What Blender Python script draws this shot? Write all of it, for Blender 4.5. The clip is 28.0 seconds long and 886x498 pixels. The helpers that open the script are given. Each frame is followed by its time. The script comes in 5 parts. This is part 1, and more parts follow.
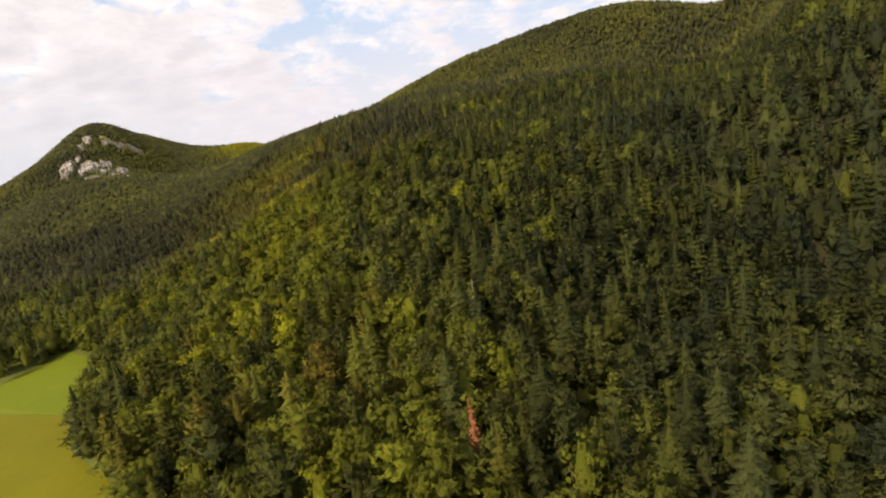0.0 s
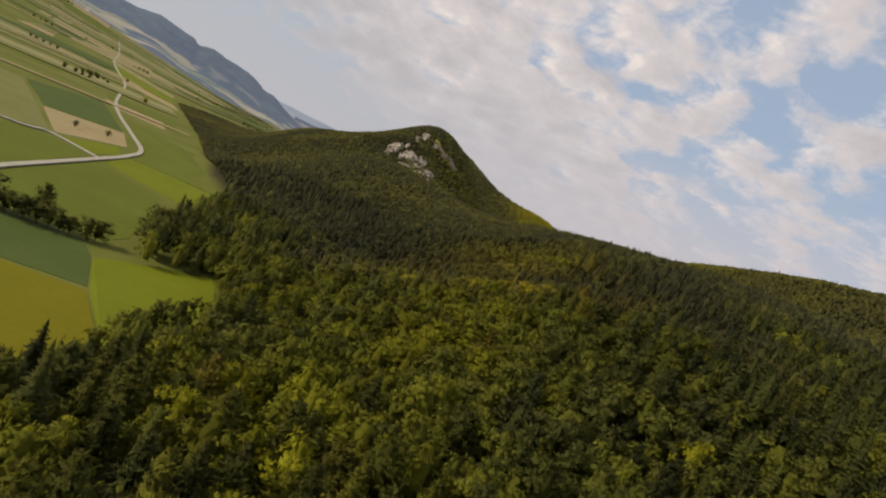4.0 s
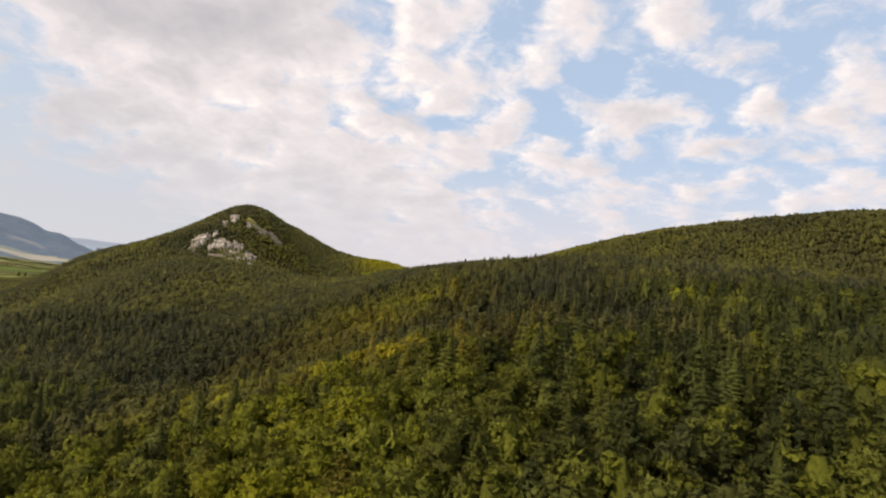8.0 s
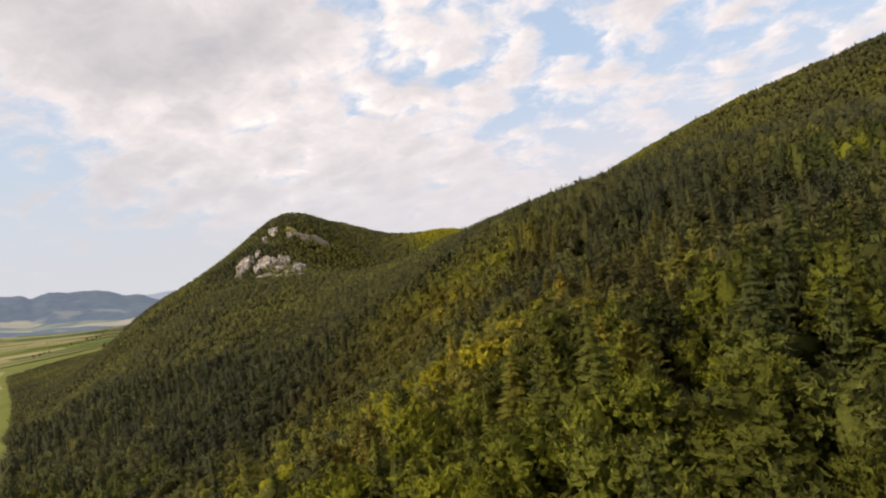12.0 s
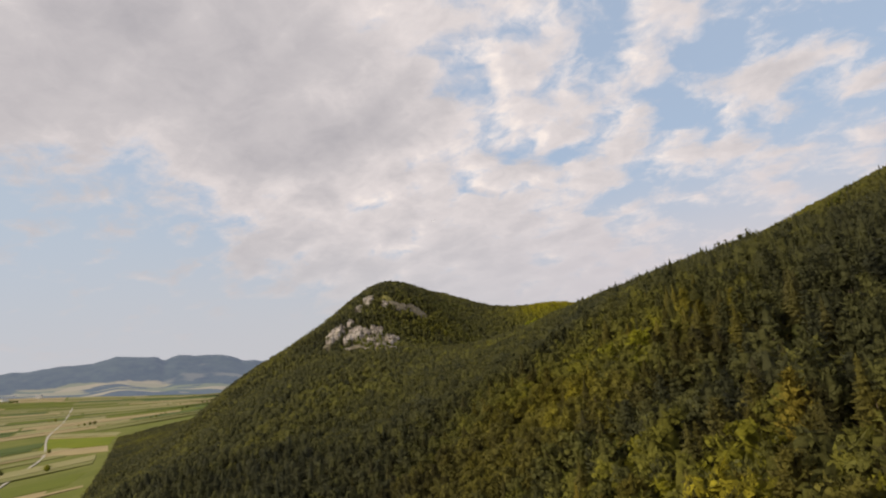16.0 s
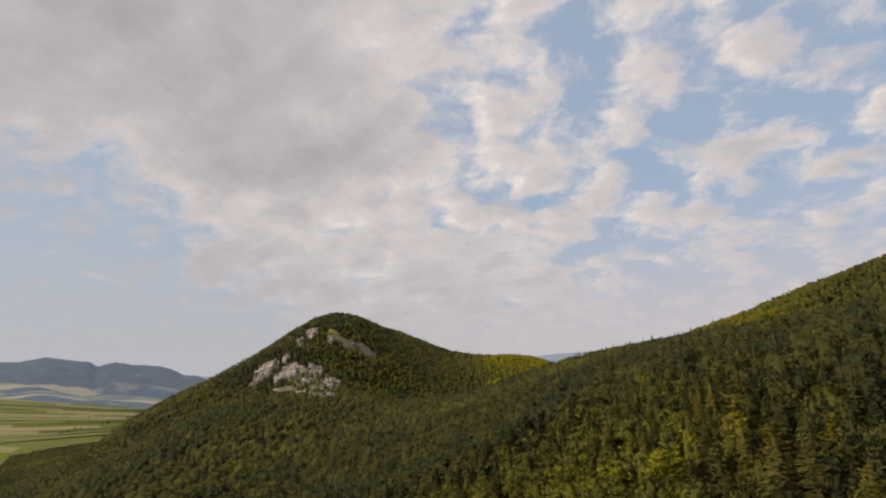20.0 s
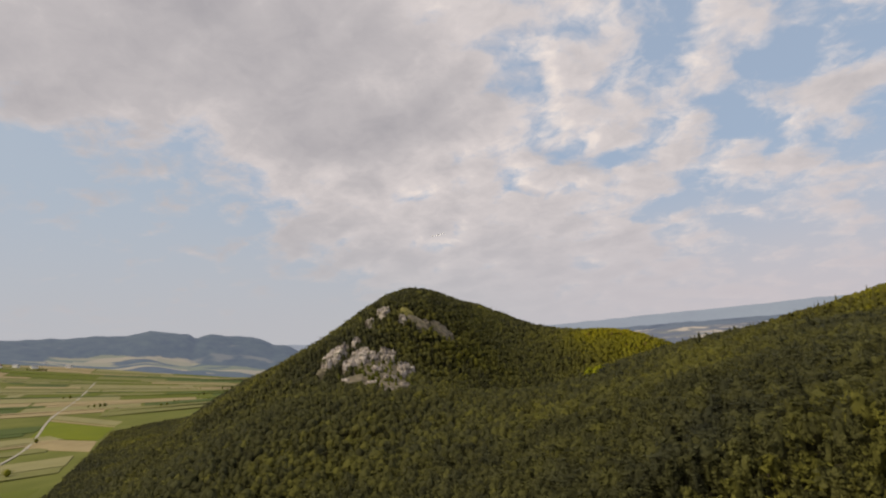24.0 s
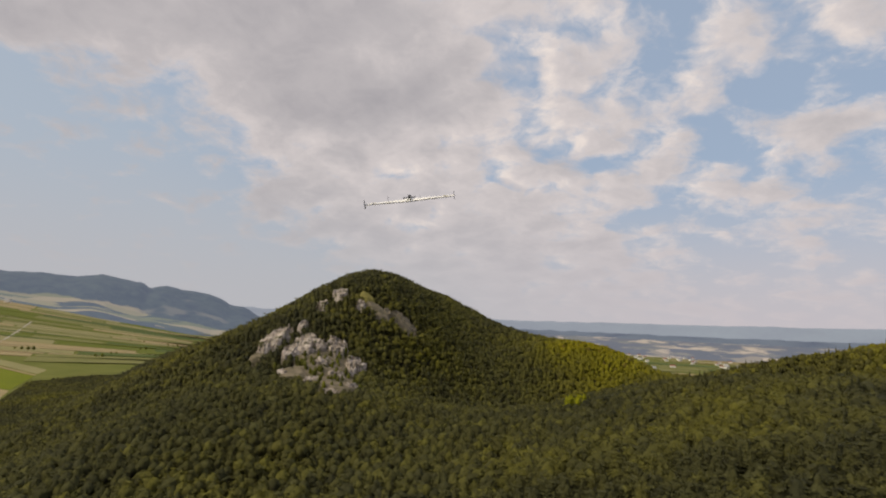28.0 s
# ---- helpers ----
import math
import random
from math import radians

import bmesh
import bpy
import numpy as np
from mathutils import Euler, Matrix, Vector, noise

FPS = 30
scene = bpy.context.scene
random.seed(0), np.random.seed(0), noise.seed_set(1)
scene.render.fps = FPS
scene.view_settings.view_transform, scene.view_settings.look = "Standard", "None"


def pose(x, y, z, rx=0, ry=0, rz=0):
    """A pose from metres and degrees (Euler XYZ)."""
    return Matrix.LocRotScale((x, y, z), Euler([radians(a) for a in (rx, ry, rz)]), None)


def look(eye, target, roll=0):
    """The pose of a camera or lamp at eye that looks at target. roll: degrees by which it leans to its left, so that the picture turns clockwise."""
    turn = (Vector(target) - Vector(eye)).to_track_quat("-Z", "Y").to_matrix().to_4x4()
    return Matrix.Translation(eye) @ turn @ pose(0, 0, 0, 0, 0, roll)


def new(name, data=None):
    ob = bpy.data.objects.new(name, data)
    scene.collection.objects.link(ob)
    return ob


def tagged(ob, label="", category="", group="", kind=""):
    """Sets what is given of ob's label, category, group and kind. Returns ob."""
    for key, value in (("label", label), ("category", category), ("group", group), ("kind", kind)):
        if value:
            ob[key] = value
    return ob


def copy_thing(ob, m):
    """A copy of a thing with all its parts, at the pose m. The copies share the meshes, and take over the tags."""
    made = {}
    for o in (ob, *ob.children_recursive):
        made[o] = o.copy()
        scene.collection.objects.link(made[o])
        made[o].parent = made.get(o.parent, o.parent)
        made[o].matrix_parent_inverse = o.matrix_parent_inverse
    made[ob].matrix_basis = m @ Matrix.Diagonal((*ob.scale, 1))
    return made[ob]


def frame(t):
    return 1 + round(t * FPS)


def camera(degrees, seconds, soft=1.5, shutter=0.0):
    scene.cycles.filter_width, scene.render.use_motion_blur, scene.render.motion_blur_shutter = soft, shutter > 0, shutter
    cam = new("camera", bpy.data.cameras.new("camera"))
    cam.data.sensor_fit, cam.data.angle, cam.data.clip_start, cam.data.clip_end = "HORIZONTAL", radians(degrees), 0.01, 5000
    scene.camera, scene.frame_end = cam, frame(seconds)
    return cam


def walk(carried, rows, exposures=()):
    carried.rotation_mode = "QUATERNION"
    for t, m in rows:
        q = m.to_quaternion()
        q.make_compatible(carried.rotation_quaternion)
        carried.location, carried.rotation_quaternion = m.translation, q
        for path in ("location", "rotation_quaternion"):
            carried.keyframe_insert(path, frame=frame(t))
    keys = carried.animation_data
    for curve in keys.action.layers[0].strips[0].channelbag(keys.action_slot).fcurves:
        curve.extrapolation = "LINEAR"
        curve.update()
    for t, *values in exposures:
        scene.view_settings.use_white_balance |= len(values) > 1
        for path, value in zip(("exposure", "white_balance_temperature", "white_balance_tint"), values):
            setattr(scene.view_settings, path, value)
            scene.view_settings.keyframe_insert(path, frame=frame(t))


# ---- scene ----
cam = camera(77.61, 28.0, soft=2.1)
# seconds, eye, heading (to the left of +y), pitch and roll in degrees
PATH = [
    (0, -0.00, 0.00, 58.67, -15.96, -11.65, -9.42),
    (0.5, 3.49, 7.68, 58.27, -17.39, -3.76, 6.54),
    (1, 6.76, 15.54, 58.25, -15.03, -1.16, -3.55),
    (1.5, 9.99, 23.58, 58.68, -17.43, -0.29, 7.55),
    (2, 12.54, 31.60, 59.65, -9.70, 8.85, 14.24),
    (2.5, 14.29, 39.16, 60.99, -10.88, 11.15, 7.19),
    (3, 15.28, 46.16, 62.39, -3.56, 14.24, 20.23),
    (3.2, 15.47, 48.78, 62.90, -2.48, 11.97, 23.12),
    (3.5, 15.75, 52.71, 63.67, -2.98, 9.68, 37.83),
    (3.7, 15.85, 55.31, 64.01, 0.08, 4.57, 38.74),
    (4, 16.01, 59.22, 64.52, 10.30, -5.36, 25.79),
    (4.2, 16.10, 61.86, 64.70, 14.94, -6.54, 12.63),
    (4.5, 16.24, 65.82, 64.97, 9.44, -5.85, 1.18),
    (6.5, 16.39, 92.65, 64.54, -5.39, -2.30, -23.98),
    (6.7, 16.89, 95.41, 64.39, -5.82, -0.65, -23.52),
    (7, 17.63, 99.56, 64.16, -13.18, -2.57, -1.06),
    (7.2, 18.05, 102.34, 64.16, -13.48, -1.15, 16.23),
    (7.5, 18.67, 106.50, 64.17, -4.65, -3.26, 18.26),
    (8, 19.59, 113.34, 64.54, -2.29, 4.05, 6.05),
    (8.5, 20.24, 119.81, 65.02, 0.39, 2.99, 8.26),
    (8.7, 20.32, 122.32, 65.31, -1.67, 3.43, 24.74),
    (9, 20.45, 126.08, 65.74, 0.40, 0.57, 28.56),
    (9.2, 20.41, 128.56, 65.98, 6.32, -1.30, 23.09),
    (9.5, 20.36, 132.28, 66.33, 13.29, -1.81, 10.54),
    (10, 19.71, 138.64, 66.51, 8.16, -5.39, -5.85),
    (10.5, 19.07, 145.30, 66.24, 9.82, -5.28, -7.62),
    (11, 18.40, 152.16, 66.01, 6.43, -5.09, -11.24),
    (11.5, 17.96, 159.25, 65.96, 1.48, -4.99, -6.72),
    (12, 17.53, 166.53, 65.82, 3.68, 0.10, -10.70),
    (12.5, 16.98, 173.95, 65.49, 1.26, 7.42, -0.20),
    (14.5, 15.71, 202.40, 62.03, 12.17, 12.33, 9.34),
    (15, 14.84, 208.79, 62.59, 11.92, 6.51, 18.50),
    (15.5, 13.84, 215.12, 63.64, 19.40, 1.21, 4.65),
    (16, 12.38, 221.63, 65.09, 13.41, 9.65, -8.86),
    (16.5, 10.80, 227.98, 66.35, 12.46, 9.67, -3.14),
    (17, 9.58, 234.20, 67.54, 12.80, 8.67, -5.32),
    (17.5, 8.36, 240.41, 68.69, 11.91, 9.21, -4.71),
    (18, 7.34, 246.56, 69.98, 12.69, 9.20, 0.14),
    (18.5, 6.38, 252.73, 71.50, 13.37, 7.96, -5.25),
    (19, 5.37, 259.07, 73.06, 11.02, 12.93, -13.46),
    (19.5, 4.94, 265.39, 74.71, 5.66, 11.18, -3.67),
    (20, 4.77, 271.67, 76.31, 9.64, 12.78, -3.06),
    (20.5, 4.73, 277.75, 77.75, 4.76, 13.73, -2.84),
    (21, 4.67, 283.62, 79.09, 0.26, 11.74, 13.90),
    (21.2, 4.54, 285.93, 79.61, 2.64, 11.31, 19.85),
    (21.5, 4.35, 289.39, 80.40, 9.69, 10.67, 20.94),
    (22, 3.54, 295.11, 81.74, 17.55, 5.28, 19.52),
    (22.5, 2.05, 300.81, 83.18, 22.40, 3.42, 3.54),
    (24.5, -10.22, 323.69, 90.71, 17.94, 11.20, -4.23),
    (25, -12.36, 329.40, 92.14, 20.20, 11.55, -2.72),
    (25.5, -14.29, 335.05, 93.49, 15.25, 7.16, -1.50),
    (26, -16.24, 340.58, 94.72, 16.62, 10.78, -6.92),
    (26.5, -18.13, 346.08, 95.84, 15.87, 12.16, 3.03),
    (26.7, -18.85, 348.28, 96.22, 19.85, 13.66, -8.27),
    (27, -19.93, 351.59, 96.78, 22.67, 12.77, -18.39),
    (27.5, -21.19, 357.35, 97.47, 10.85, 7.25, -6.68),
    (28, -22.04, 363.27, 98.01, 14.94, 7.84, 3.25),
]


def aimed(x, y, z, yaw, pitch, roll):
    a, b = radians(yaw), radians(pitch)
    ahead = Vector((-math.sin(a) * math.cos(b), math.cos(a) * math.cos(b), math.sin(b)))
    return look((x, y, z), Vector((x, y, z)) + ahead, roll)


walk(cam, [(t, aimed(*row)) for t, *row in PATH],
     exposures=[(0, 0.70), (1.4, 0.67), (3, 0.0), (4, 0.02), (7, 0.48), (8, 0.48), (9, 0.32), (10, 0.56), (11, 0.58), (12.5, 0.45), (14.5, 0.08), (16, 0.2), (17, 0.12), (20, 0.0), (22, -0.08), (25, 0.04), (26, 0.0), (27, -0.15), (28, -0.03)])

# ---- light: a high broken cloud sheet and a soft sun from the left and behind ----
SUN_ELEVATION, SUN_AZIMUTH = radians(39), radians(-122)   # azimuth from +y, to the right
sun_from = Vector((math.sin(SUN_AZIMUTH) * math.cos(SUN_ELEVATION), math.cos(SUN_AZIMUTH) * math.cos(SUN_ELEVATION), math.sin(SUN_ELEVATION)))
sun = new("sun", bpy.data.lights.new("sun", "SUN"))
sun.data.energy, sun.data.angle, sun.data.color = 3.3, radians(7), (1.0, 0.87, 0.63)
sun.matrix_world = look(sun_from * 1000, (0, 0, 0))


class Nodes:
    """Short forms for building a node tree."""

    def __init__(self, tree):
        self.tree = tree
        tree.nodes.clear()

    def add(self, kind, inputs=None, **settings):
        node = self.tree.nodes.new(kind)
        for key, value in settings.items():
            if key == "operation":
                node.operation = value
            elif key == "use_clamp":
                node.use_clamp = value
            elif key == "interpolation_type":
                node.interpolation_type = value
            elif key == "data_type":
                node.data_type = value
            elif key == "blend_type":
                node.blend_type = value
            elif key == "attribute_name":
                node.attribute_name = value
        for key, value in (inputs or {}).items():
            if isinstance(value, bpy.types.NodeSocket):
                self.tree.links.new(value, node.inputs[key])
            else:
                node.inputs[key].default_value = value
        return node

    def maths(self, op, a, b=0.0, c=0.0, clamp=False):
        return self.add("ShaderNodeMath", {0: a, 1: b, 2: c}, operation=op, use_clamp=clamp).outputs[0]

    def noise(self, vector, scale, detail=3.0, rough=0.5, distortion=0.0):
        return self.add("ShaderNodeTexNoise", {"Vector": vector, "Scale": scale, "Detail": detail, "Roughness": rough, "Distortion": distortion}).outputs["Fac"]

    def span(self, value, a, b, c=0.0, d=1.0, smooth=False):
        return self.add("ShaderNodeMapRange", {"Value": value, "From Min": a, "From Max": b, "To Min": c, "To Max": d},
                        interpolation_type="SMOOTHSTEP" if smooth else "LINEAR").outputs[0]

    def mix(self, fac, a, b, blend="MIX"):
        n = self.add("ShaderNodeMix", {0: fac, 6: a, 7: b}, data_type="RGBA", blend_type=blend)
        return n.outputs[2]

    def ramp(self, value, *stops):
        n = self.add("ShaderNodeValToRGB", {0: value})
        e = n.color_ramp.elements
        while len(e) < len(stops):
            e.new(0.5)
        for k, (at, colour) in zip(e, stops):
            k.position, k.color = at, (*colour, 1)
        return n.outputs[0]


def make_world():
    world = bpy.data.worlds.new("sky")
    scene.world = world
    world.use_nodes = True
    n = Nodes(world.node_tree)
    sky = n.add("ShaderNodeTexSky")
    sky.sky_type, sky.sun_disc = "NISHITA", False
    sky.sun_elevation, sky.sun_rotation = SUN_ELEVATION, SUN_AZIMUTH
    sky.air_density, sky.dust_density, sky.ozone_density = 1.2, 2.0, 1.5
    way = n.add("ShaderNodeTexCoord").outputs["Generated"]
    xyz = n.add("ShaderNodeSeparateXYZ", {0: way})
    z = n.maths("MAXIMUM", xyz.outputs[2], 0.0)
    down = n.maths("ADD", z, 0.34)
    px, py = n.maths("DIVIDE", xyz.outputs[0], down), n.maths("DIVIDE", xyz.outputs[1], down)
    flat = n.add("ShaderNodeCombineXYZ", {0: px, 1: py, 2: 3.7}).outputs[0]

    def spots(rows):
        """Soft spots in the cloud sheet: centre, two half widths and weight."""
        total = None
        for cx, cy, rx, ry, weight in rows:
            a = n.maths("DIVIDE", n.maths("SUBTRACT", px, cx), rx)
            b = n.maths("DIVIDE", n.maths("SUBTRACT", py, cy), ry)
            q = n.maths("ADD", n.maths("MULTIPLY", a, a), n.maths("MULTIPLY", b, b))
            g = n.maths("MULTIPLY", n.maths("EXPONENT", n.maths("MULTIPLY", q, -1.0)), weight)
            total = g if total is None else n.maths("ADD", total, g)
        return total

    # puffy cells, broad swells, and a closed grey sheet that ends along a line on the left
    def puffs(vector):
        bent = n.add("ShaderNodeVectorMath", {0: vector, 1: n.add("ShaderNodeVectorMath", {0: n.add("ShaderNodeTexNoise", {"Vector": vector, "Scale": 9.0, "Detail": 3.0}).outputs["Color"], 1: (0.09, 0.09, 0.0)}, operation="MULTIPLY").outputs[0]}, operation="ADD").outputs[0]
        lumps = n.add("ShaderNodeTexVoronoi", {"Vector": bent, "Scale": 8.5}).outputs["Distance"]
        return n.maths("ADD", n.maths("MULTIPLY", n.noise(bent, 7.5, 7.0, 0.6), 0.85), n.maths("MULTIPLY", n.maths("SUBTRACT", 0.62, lumps), 0.24))

    cells = puffs(flat)
    broad = n.noise(flat, 1.6, 3.0, 0.5)
    left = n.span(px, -1.0, 0.5, 1.0, 0.0)
    holes = spots(((-0.22, 1.16, 0.09, 0.045, 0.15), (-0.17, 1.02, 0.07, 0.035, 0.12), (-0.15, 1.50, 0.06, 0.05, 0.12), (0.01, 1.52, 0.09, 0.04, 0.10), (0.30, 1.38, 0.09, 0.09, 0.10), (0.43, 1.20, 0.13, 0.07, 0.035),
                   (0.60, 1.10, 0.14, 0.10, 0.03), (0.60, 1.52, 0.13, 0.07, 0.09), (0.86, 1.36, 0.12, 0.08, 0.09), (0.68, 0.90, 0.10, 0.14, 0.06), (0.14, 1.11, 0.06, 0.06, 0.07), (0.20, 1.80, 0.12, 0.08, 0.08)))
    sheet = spots(((-0.55, 0.85, 0.30, 0.35, 0.30), (-0.44, 1.20, 0.22, 0.14, 0.16), (0.53, 1.32, 0.10, 0.05, 0.10)))
    edge = n.span(n.maths("ADD", px, n.maths("MULTIPLY", n.maths("SUBTRACT", broad, 0.5), 0.5)), -1.25, -0.66, 1.0, 0.0, True)
    cover = n.maths("ADD", n.maths("ADD", n.maths("SUBTRACT", n.maths("MULTIPLY", cells, 0.78), 0.077), n.maths("MULTIPLY", broad, 0.30)), n.maths("ADD", n.maths("MULTIPLY", left, 0.20), n.maths("MULTIPLY", sheet, 0.8)))
    cover = n.maths("SUBTRACT", cover, n.maths("ADD", holes, n.maths("MULTIPLY", edge, 0.29)))
    mask = n.span(cover, 0.345, 0.53, 0.0, 1.0, True)
    beside = n.add("ShaderNodeVectorMath", {0: flat, 1: (-0.035, 0.02, 0.0)}, operation="ADD").outputs[0]
    relief = n.maths("SUBTRACT", cells, puffs(beside))
    thick = n.maths("ADD", n.maths("ADD", n.maths("MULTIPLY", cells, 1.05), n.maths("MULTIPLY", broad, 0.45)), n.maths("ADD", n.maths("MULTIPLY", left, 0.16), sheet))
    thick = n.maths("ADD", n.span(thick, 0.60, 1.26), n.maths("MULTIPLY", relief, -1.2))
    bright = n.ramp(thick, (0.0, (0.90, 0.79, 0.72)), (0.20, (0.675, 0.615, 0.605)), (0.5, (0.52, 0.485, 0.492)), (1.0, (0.385, 0.365, 0.385)))
    blue = n.mix(0.65, n.mix(1.0, sky.outputs[0], (0.10, 0.10, 0.10, 1), "MULTIPLY"), (0.37, 0.475, 0.65, 1))
    blue = n.mix(n.maths("ADD", n.maths("MULTIPLY", edge, 0.50), 0.26), blue, (0.44, 0.49, 0.55, 1))
    seen = n.mix(mask, blue, bright)
    haze = n.span(z, 0.0, 0.30, 0.95, 0.0, True)
    seen = n.mix(haze, seen, n.mix(left, (0.565, 0.52, 0.545, 1), (0.49, 0.485, 0.51, 1)))
    back = n.add("ShaderNodeBackground", {"Color": seen, "Strength": 1.0})
    n.add("ShaderNodeOutputWorld", {"Surface": back.outputs[0]})


make_world()

# ---- materials ----
def material(name):
    m = bpy.data.materials.new(name)
    m.use_nodes = True
    return m, Nodes(m.node_tree)


def finish(n, colour, rough=0.8, bump=None, strength=0.3, distance=0.1, metal=0.0, translucent=0.0, haze_glow=None):
    ins = {"Base Color": colour, "Roughness": rough, "Metallic": metal, "Specular IOR Level": 0.1}
    if bump is not None:
        ins["Normal"] = n.add("ShaderNodeBump", {"Height": bump, "Strength": strength, "Distance": distance}).outputs[0]
    shade = n.add("ShaderNodeBsdfPrincipled", ins).outputs[0]
    if translucent:
        other = n.add("ShaderNodeBsdfTranslucent", {"Color": colour}).outputs[0]
        shade = n.add("ShaderNodeMixShader", {0: translucent, 1: shade, 2: other}).outputs[0]
    if haze_glow is not None:
        e = n.add("ShaderNodeEmission", {"Color": haze_glow[0], "Strength": haze_glow[1]}).outputs[0]
        shade = n.add("ShaderNodeAddShader", {0: shade, 1: e}).outputs[0]
    n.add("ShaderNodeOutputMaterial", {"Surface": shade})


def place(n):
    return n.add("ShaderNodeNewGeometry").outputs["Position"]


def leaf_material(name, stops, joined, vary=0.36):
    """Foliage: a hue for each tree, brighter and duller clumps, and wide patches over the slope."""
    m, n = material(name)
    if joined:
        each = n.add("ShaderNodeAttribute", attribute_name="tint").outputs["Fac"]
    else:
        each = n.add("ShaderNodeSeparateColor", {0: n.add("ShaderNodeObjectInfo").outputs["Color"]}).outputs[0]
    geo = n.add("ShaderNodeNewGeometry")
    wide = n.noise(geo.outputs["Position"], 0.012, 2.0)
    hue = n.maths("ADD", n.maths("MULTIPLY", each, 0.75), n.maths("MULTIPLY", n.maths("SUBTRACT", wide, 0.36), 1.1))
    colour = n.ramp(hue, *stops)
    spot = n.span(geo.outputs["Random Per Island"], 0.0, 1.0, 0.80 if joined else 0.68, 1.20 if joined else 1.32)
    grain = n.span(n.noise(geo.outputs["Position"], 2.6, 5.0, 0.7), 0.3, 0.7, 0.82, 1.18)
    own = n.span(n.maths("FRACT", n.maths("MULTIPLY", each, 17.31)), 0.0, 1.0, 1 - vary, 1 + vary * 0.85)
    value = n.maths("MULTIPLY", n.maths("MULTIPLY", spot, grain), own)
    colour = n.add("ShaderNodeMix", {0: 1.0, 6: colour, 7: n.add("ShaderNodeCombineColor", {0: value, 1: value, 2: value}).outputs[0]}, data_type="RGBA", blend_type="MULTIPLY").outputs[2]
    out = n.add("ShaderNodeVectorTransform", {0: n.add("ShaderNodeAttribute", attribute_name="outward").outputs["Vector"]})
    out.vector_type, out.convert_from, out.convert_to = "NORMAL", "OBJECT", "WORLD"
    leafy = n.noise(geo.outputs["Position"], 1.5 if joined else 2.4, 4.0, 0.65)
    relief = n.add("ShaderNodeBump", {"Height": leafy, "Strength": 0.3 if joined else 0.35, "Distance": 0.6, "Normal": out.outputs[0]}).outputs[0]
    face = n.add("ShaderNodeBsdfPrincipled", {"Base Color": colour, "Roughness": 0.75, "Specular IOR Level": 0.12, "Normal": relief}).outputs[0]
    lit = n.add("ShaderNodeBsdfTranslucent", {"Color": colour}).outputs[0]
    both = n.add("ShaderNodeMixShader", {0: 0.40 if joined else 0.32, 1: face, 2: lit}).outputs[0]
    # ragged edges of the leafy patches; the dense heart of the crown stays closed
    gaps = n.span(n.noise(geo.outputs["Position"], 2.8 if joined else 3.8, 3.0, 0.65), 0.42, 0.46)
    gaps = n.maths("MAXIMUM", gaps, n.add("ShaderNodeAttribute", attribute_name="heart").outputs["Fac"])
    clear = n.add("ShaderNodeBsdfTransparent").outputs[0]
    n.add("ShaderNodeOutputMaterial", {"Surface": n.add("ShaderNodeMixShader", {0: gaps, 1: clear, 2: both}).outputs[0]})
    return m


BROAD = ((0.0, (0.052, 0.055, 0.018)), (0.32, (0.095, 0.101, 0.018)), (0.65, (0.152, 0.158, 0.015)), (0.90, (0.230, 0.226, 0.012)), (1.0, (0.290, 0.260, 0.012)))
NEEDLE = ((0.0, (0.036, 0.042, 0.018)), (0.4, (0.070, 0.077, 0.019)), (0.75, (0.118, 0.120, 0.017)), (1.0, (0.185, 0.140, 0.021)))
broad_near, broad_far = leaf_material("broad leaves", BROAD, False), leaf_material("broad leaves of the wood", BROAD, True)
needle_near, needle_far = leaf_material("needles", NEEDLE, False), leaf_material("needles of the wood", NEEDLE, True)


# oak scrub and black pine on dry ground by the peak: browner, dull as painted shade
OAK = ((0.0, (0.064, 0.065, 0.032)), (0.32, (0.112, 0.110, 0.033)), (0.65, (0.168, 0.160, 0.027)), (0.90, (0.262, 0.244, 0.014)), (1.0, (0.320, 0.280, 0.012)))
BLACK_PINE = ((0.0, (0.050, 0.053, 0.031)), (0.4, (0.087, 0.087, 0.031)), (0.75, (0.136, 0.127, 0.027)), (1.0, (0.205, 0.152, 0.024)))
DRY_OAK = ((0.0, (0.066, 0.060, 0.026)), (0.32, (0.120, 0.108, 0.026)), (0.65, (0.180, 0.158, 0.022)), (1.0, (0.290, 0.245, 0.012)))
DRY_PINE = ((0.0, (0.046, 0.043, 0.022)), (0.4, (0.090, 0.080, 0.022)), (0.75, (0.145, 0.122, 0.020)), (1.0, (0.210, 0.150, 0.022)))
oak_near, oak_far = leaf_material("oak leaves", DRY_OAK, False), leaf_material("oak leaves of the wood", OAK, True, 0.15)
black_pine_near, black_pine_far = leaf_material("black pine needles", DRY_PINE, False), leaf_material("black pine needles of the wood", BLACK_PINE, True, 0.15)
larch_needles = leaf_material("larch needles", ((0.0, (0.130, 0.120, 0.018)), (1.0, (0.200, 0.165, 0.022))), False)
beech_leaves = leaf_material("beech leaves", ((0.0, (0.125, 0.135, 0.018)), (1.0, (0.215, 0.205, 0.014))), False)
# very bright leaf colour that paints sunlight onto the clearing's trees
sunlit_leaves = leaf_material("sunlit leaves", ((0.0, (0.20, 0.22, 0.010)), (1.0, (0.34, 0.32, 0.012))), False)


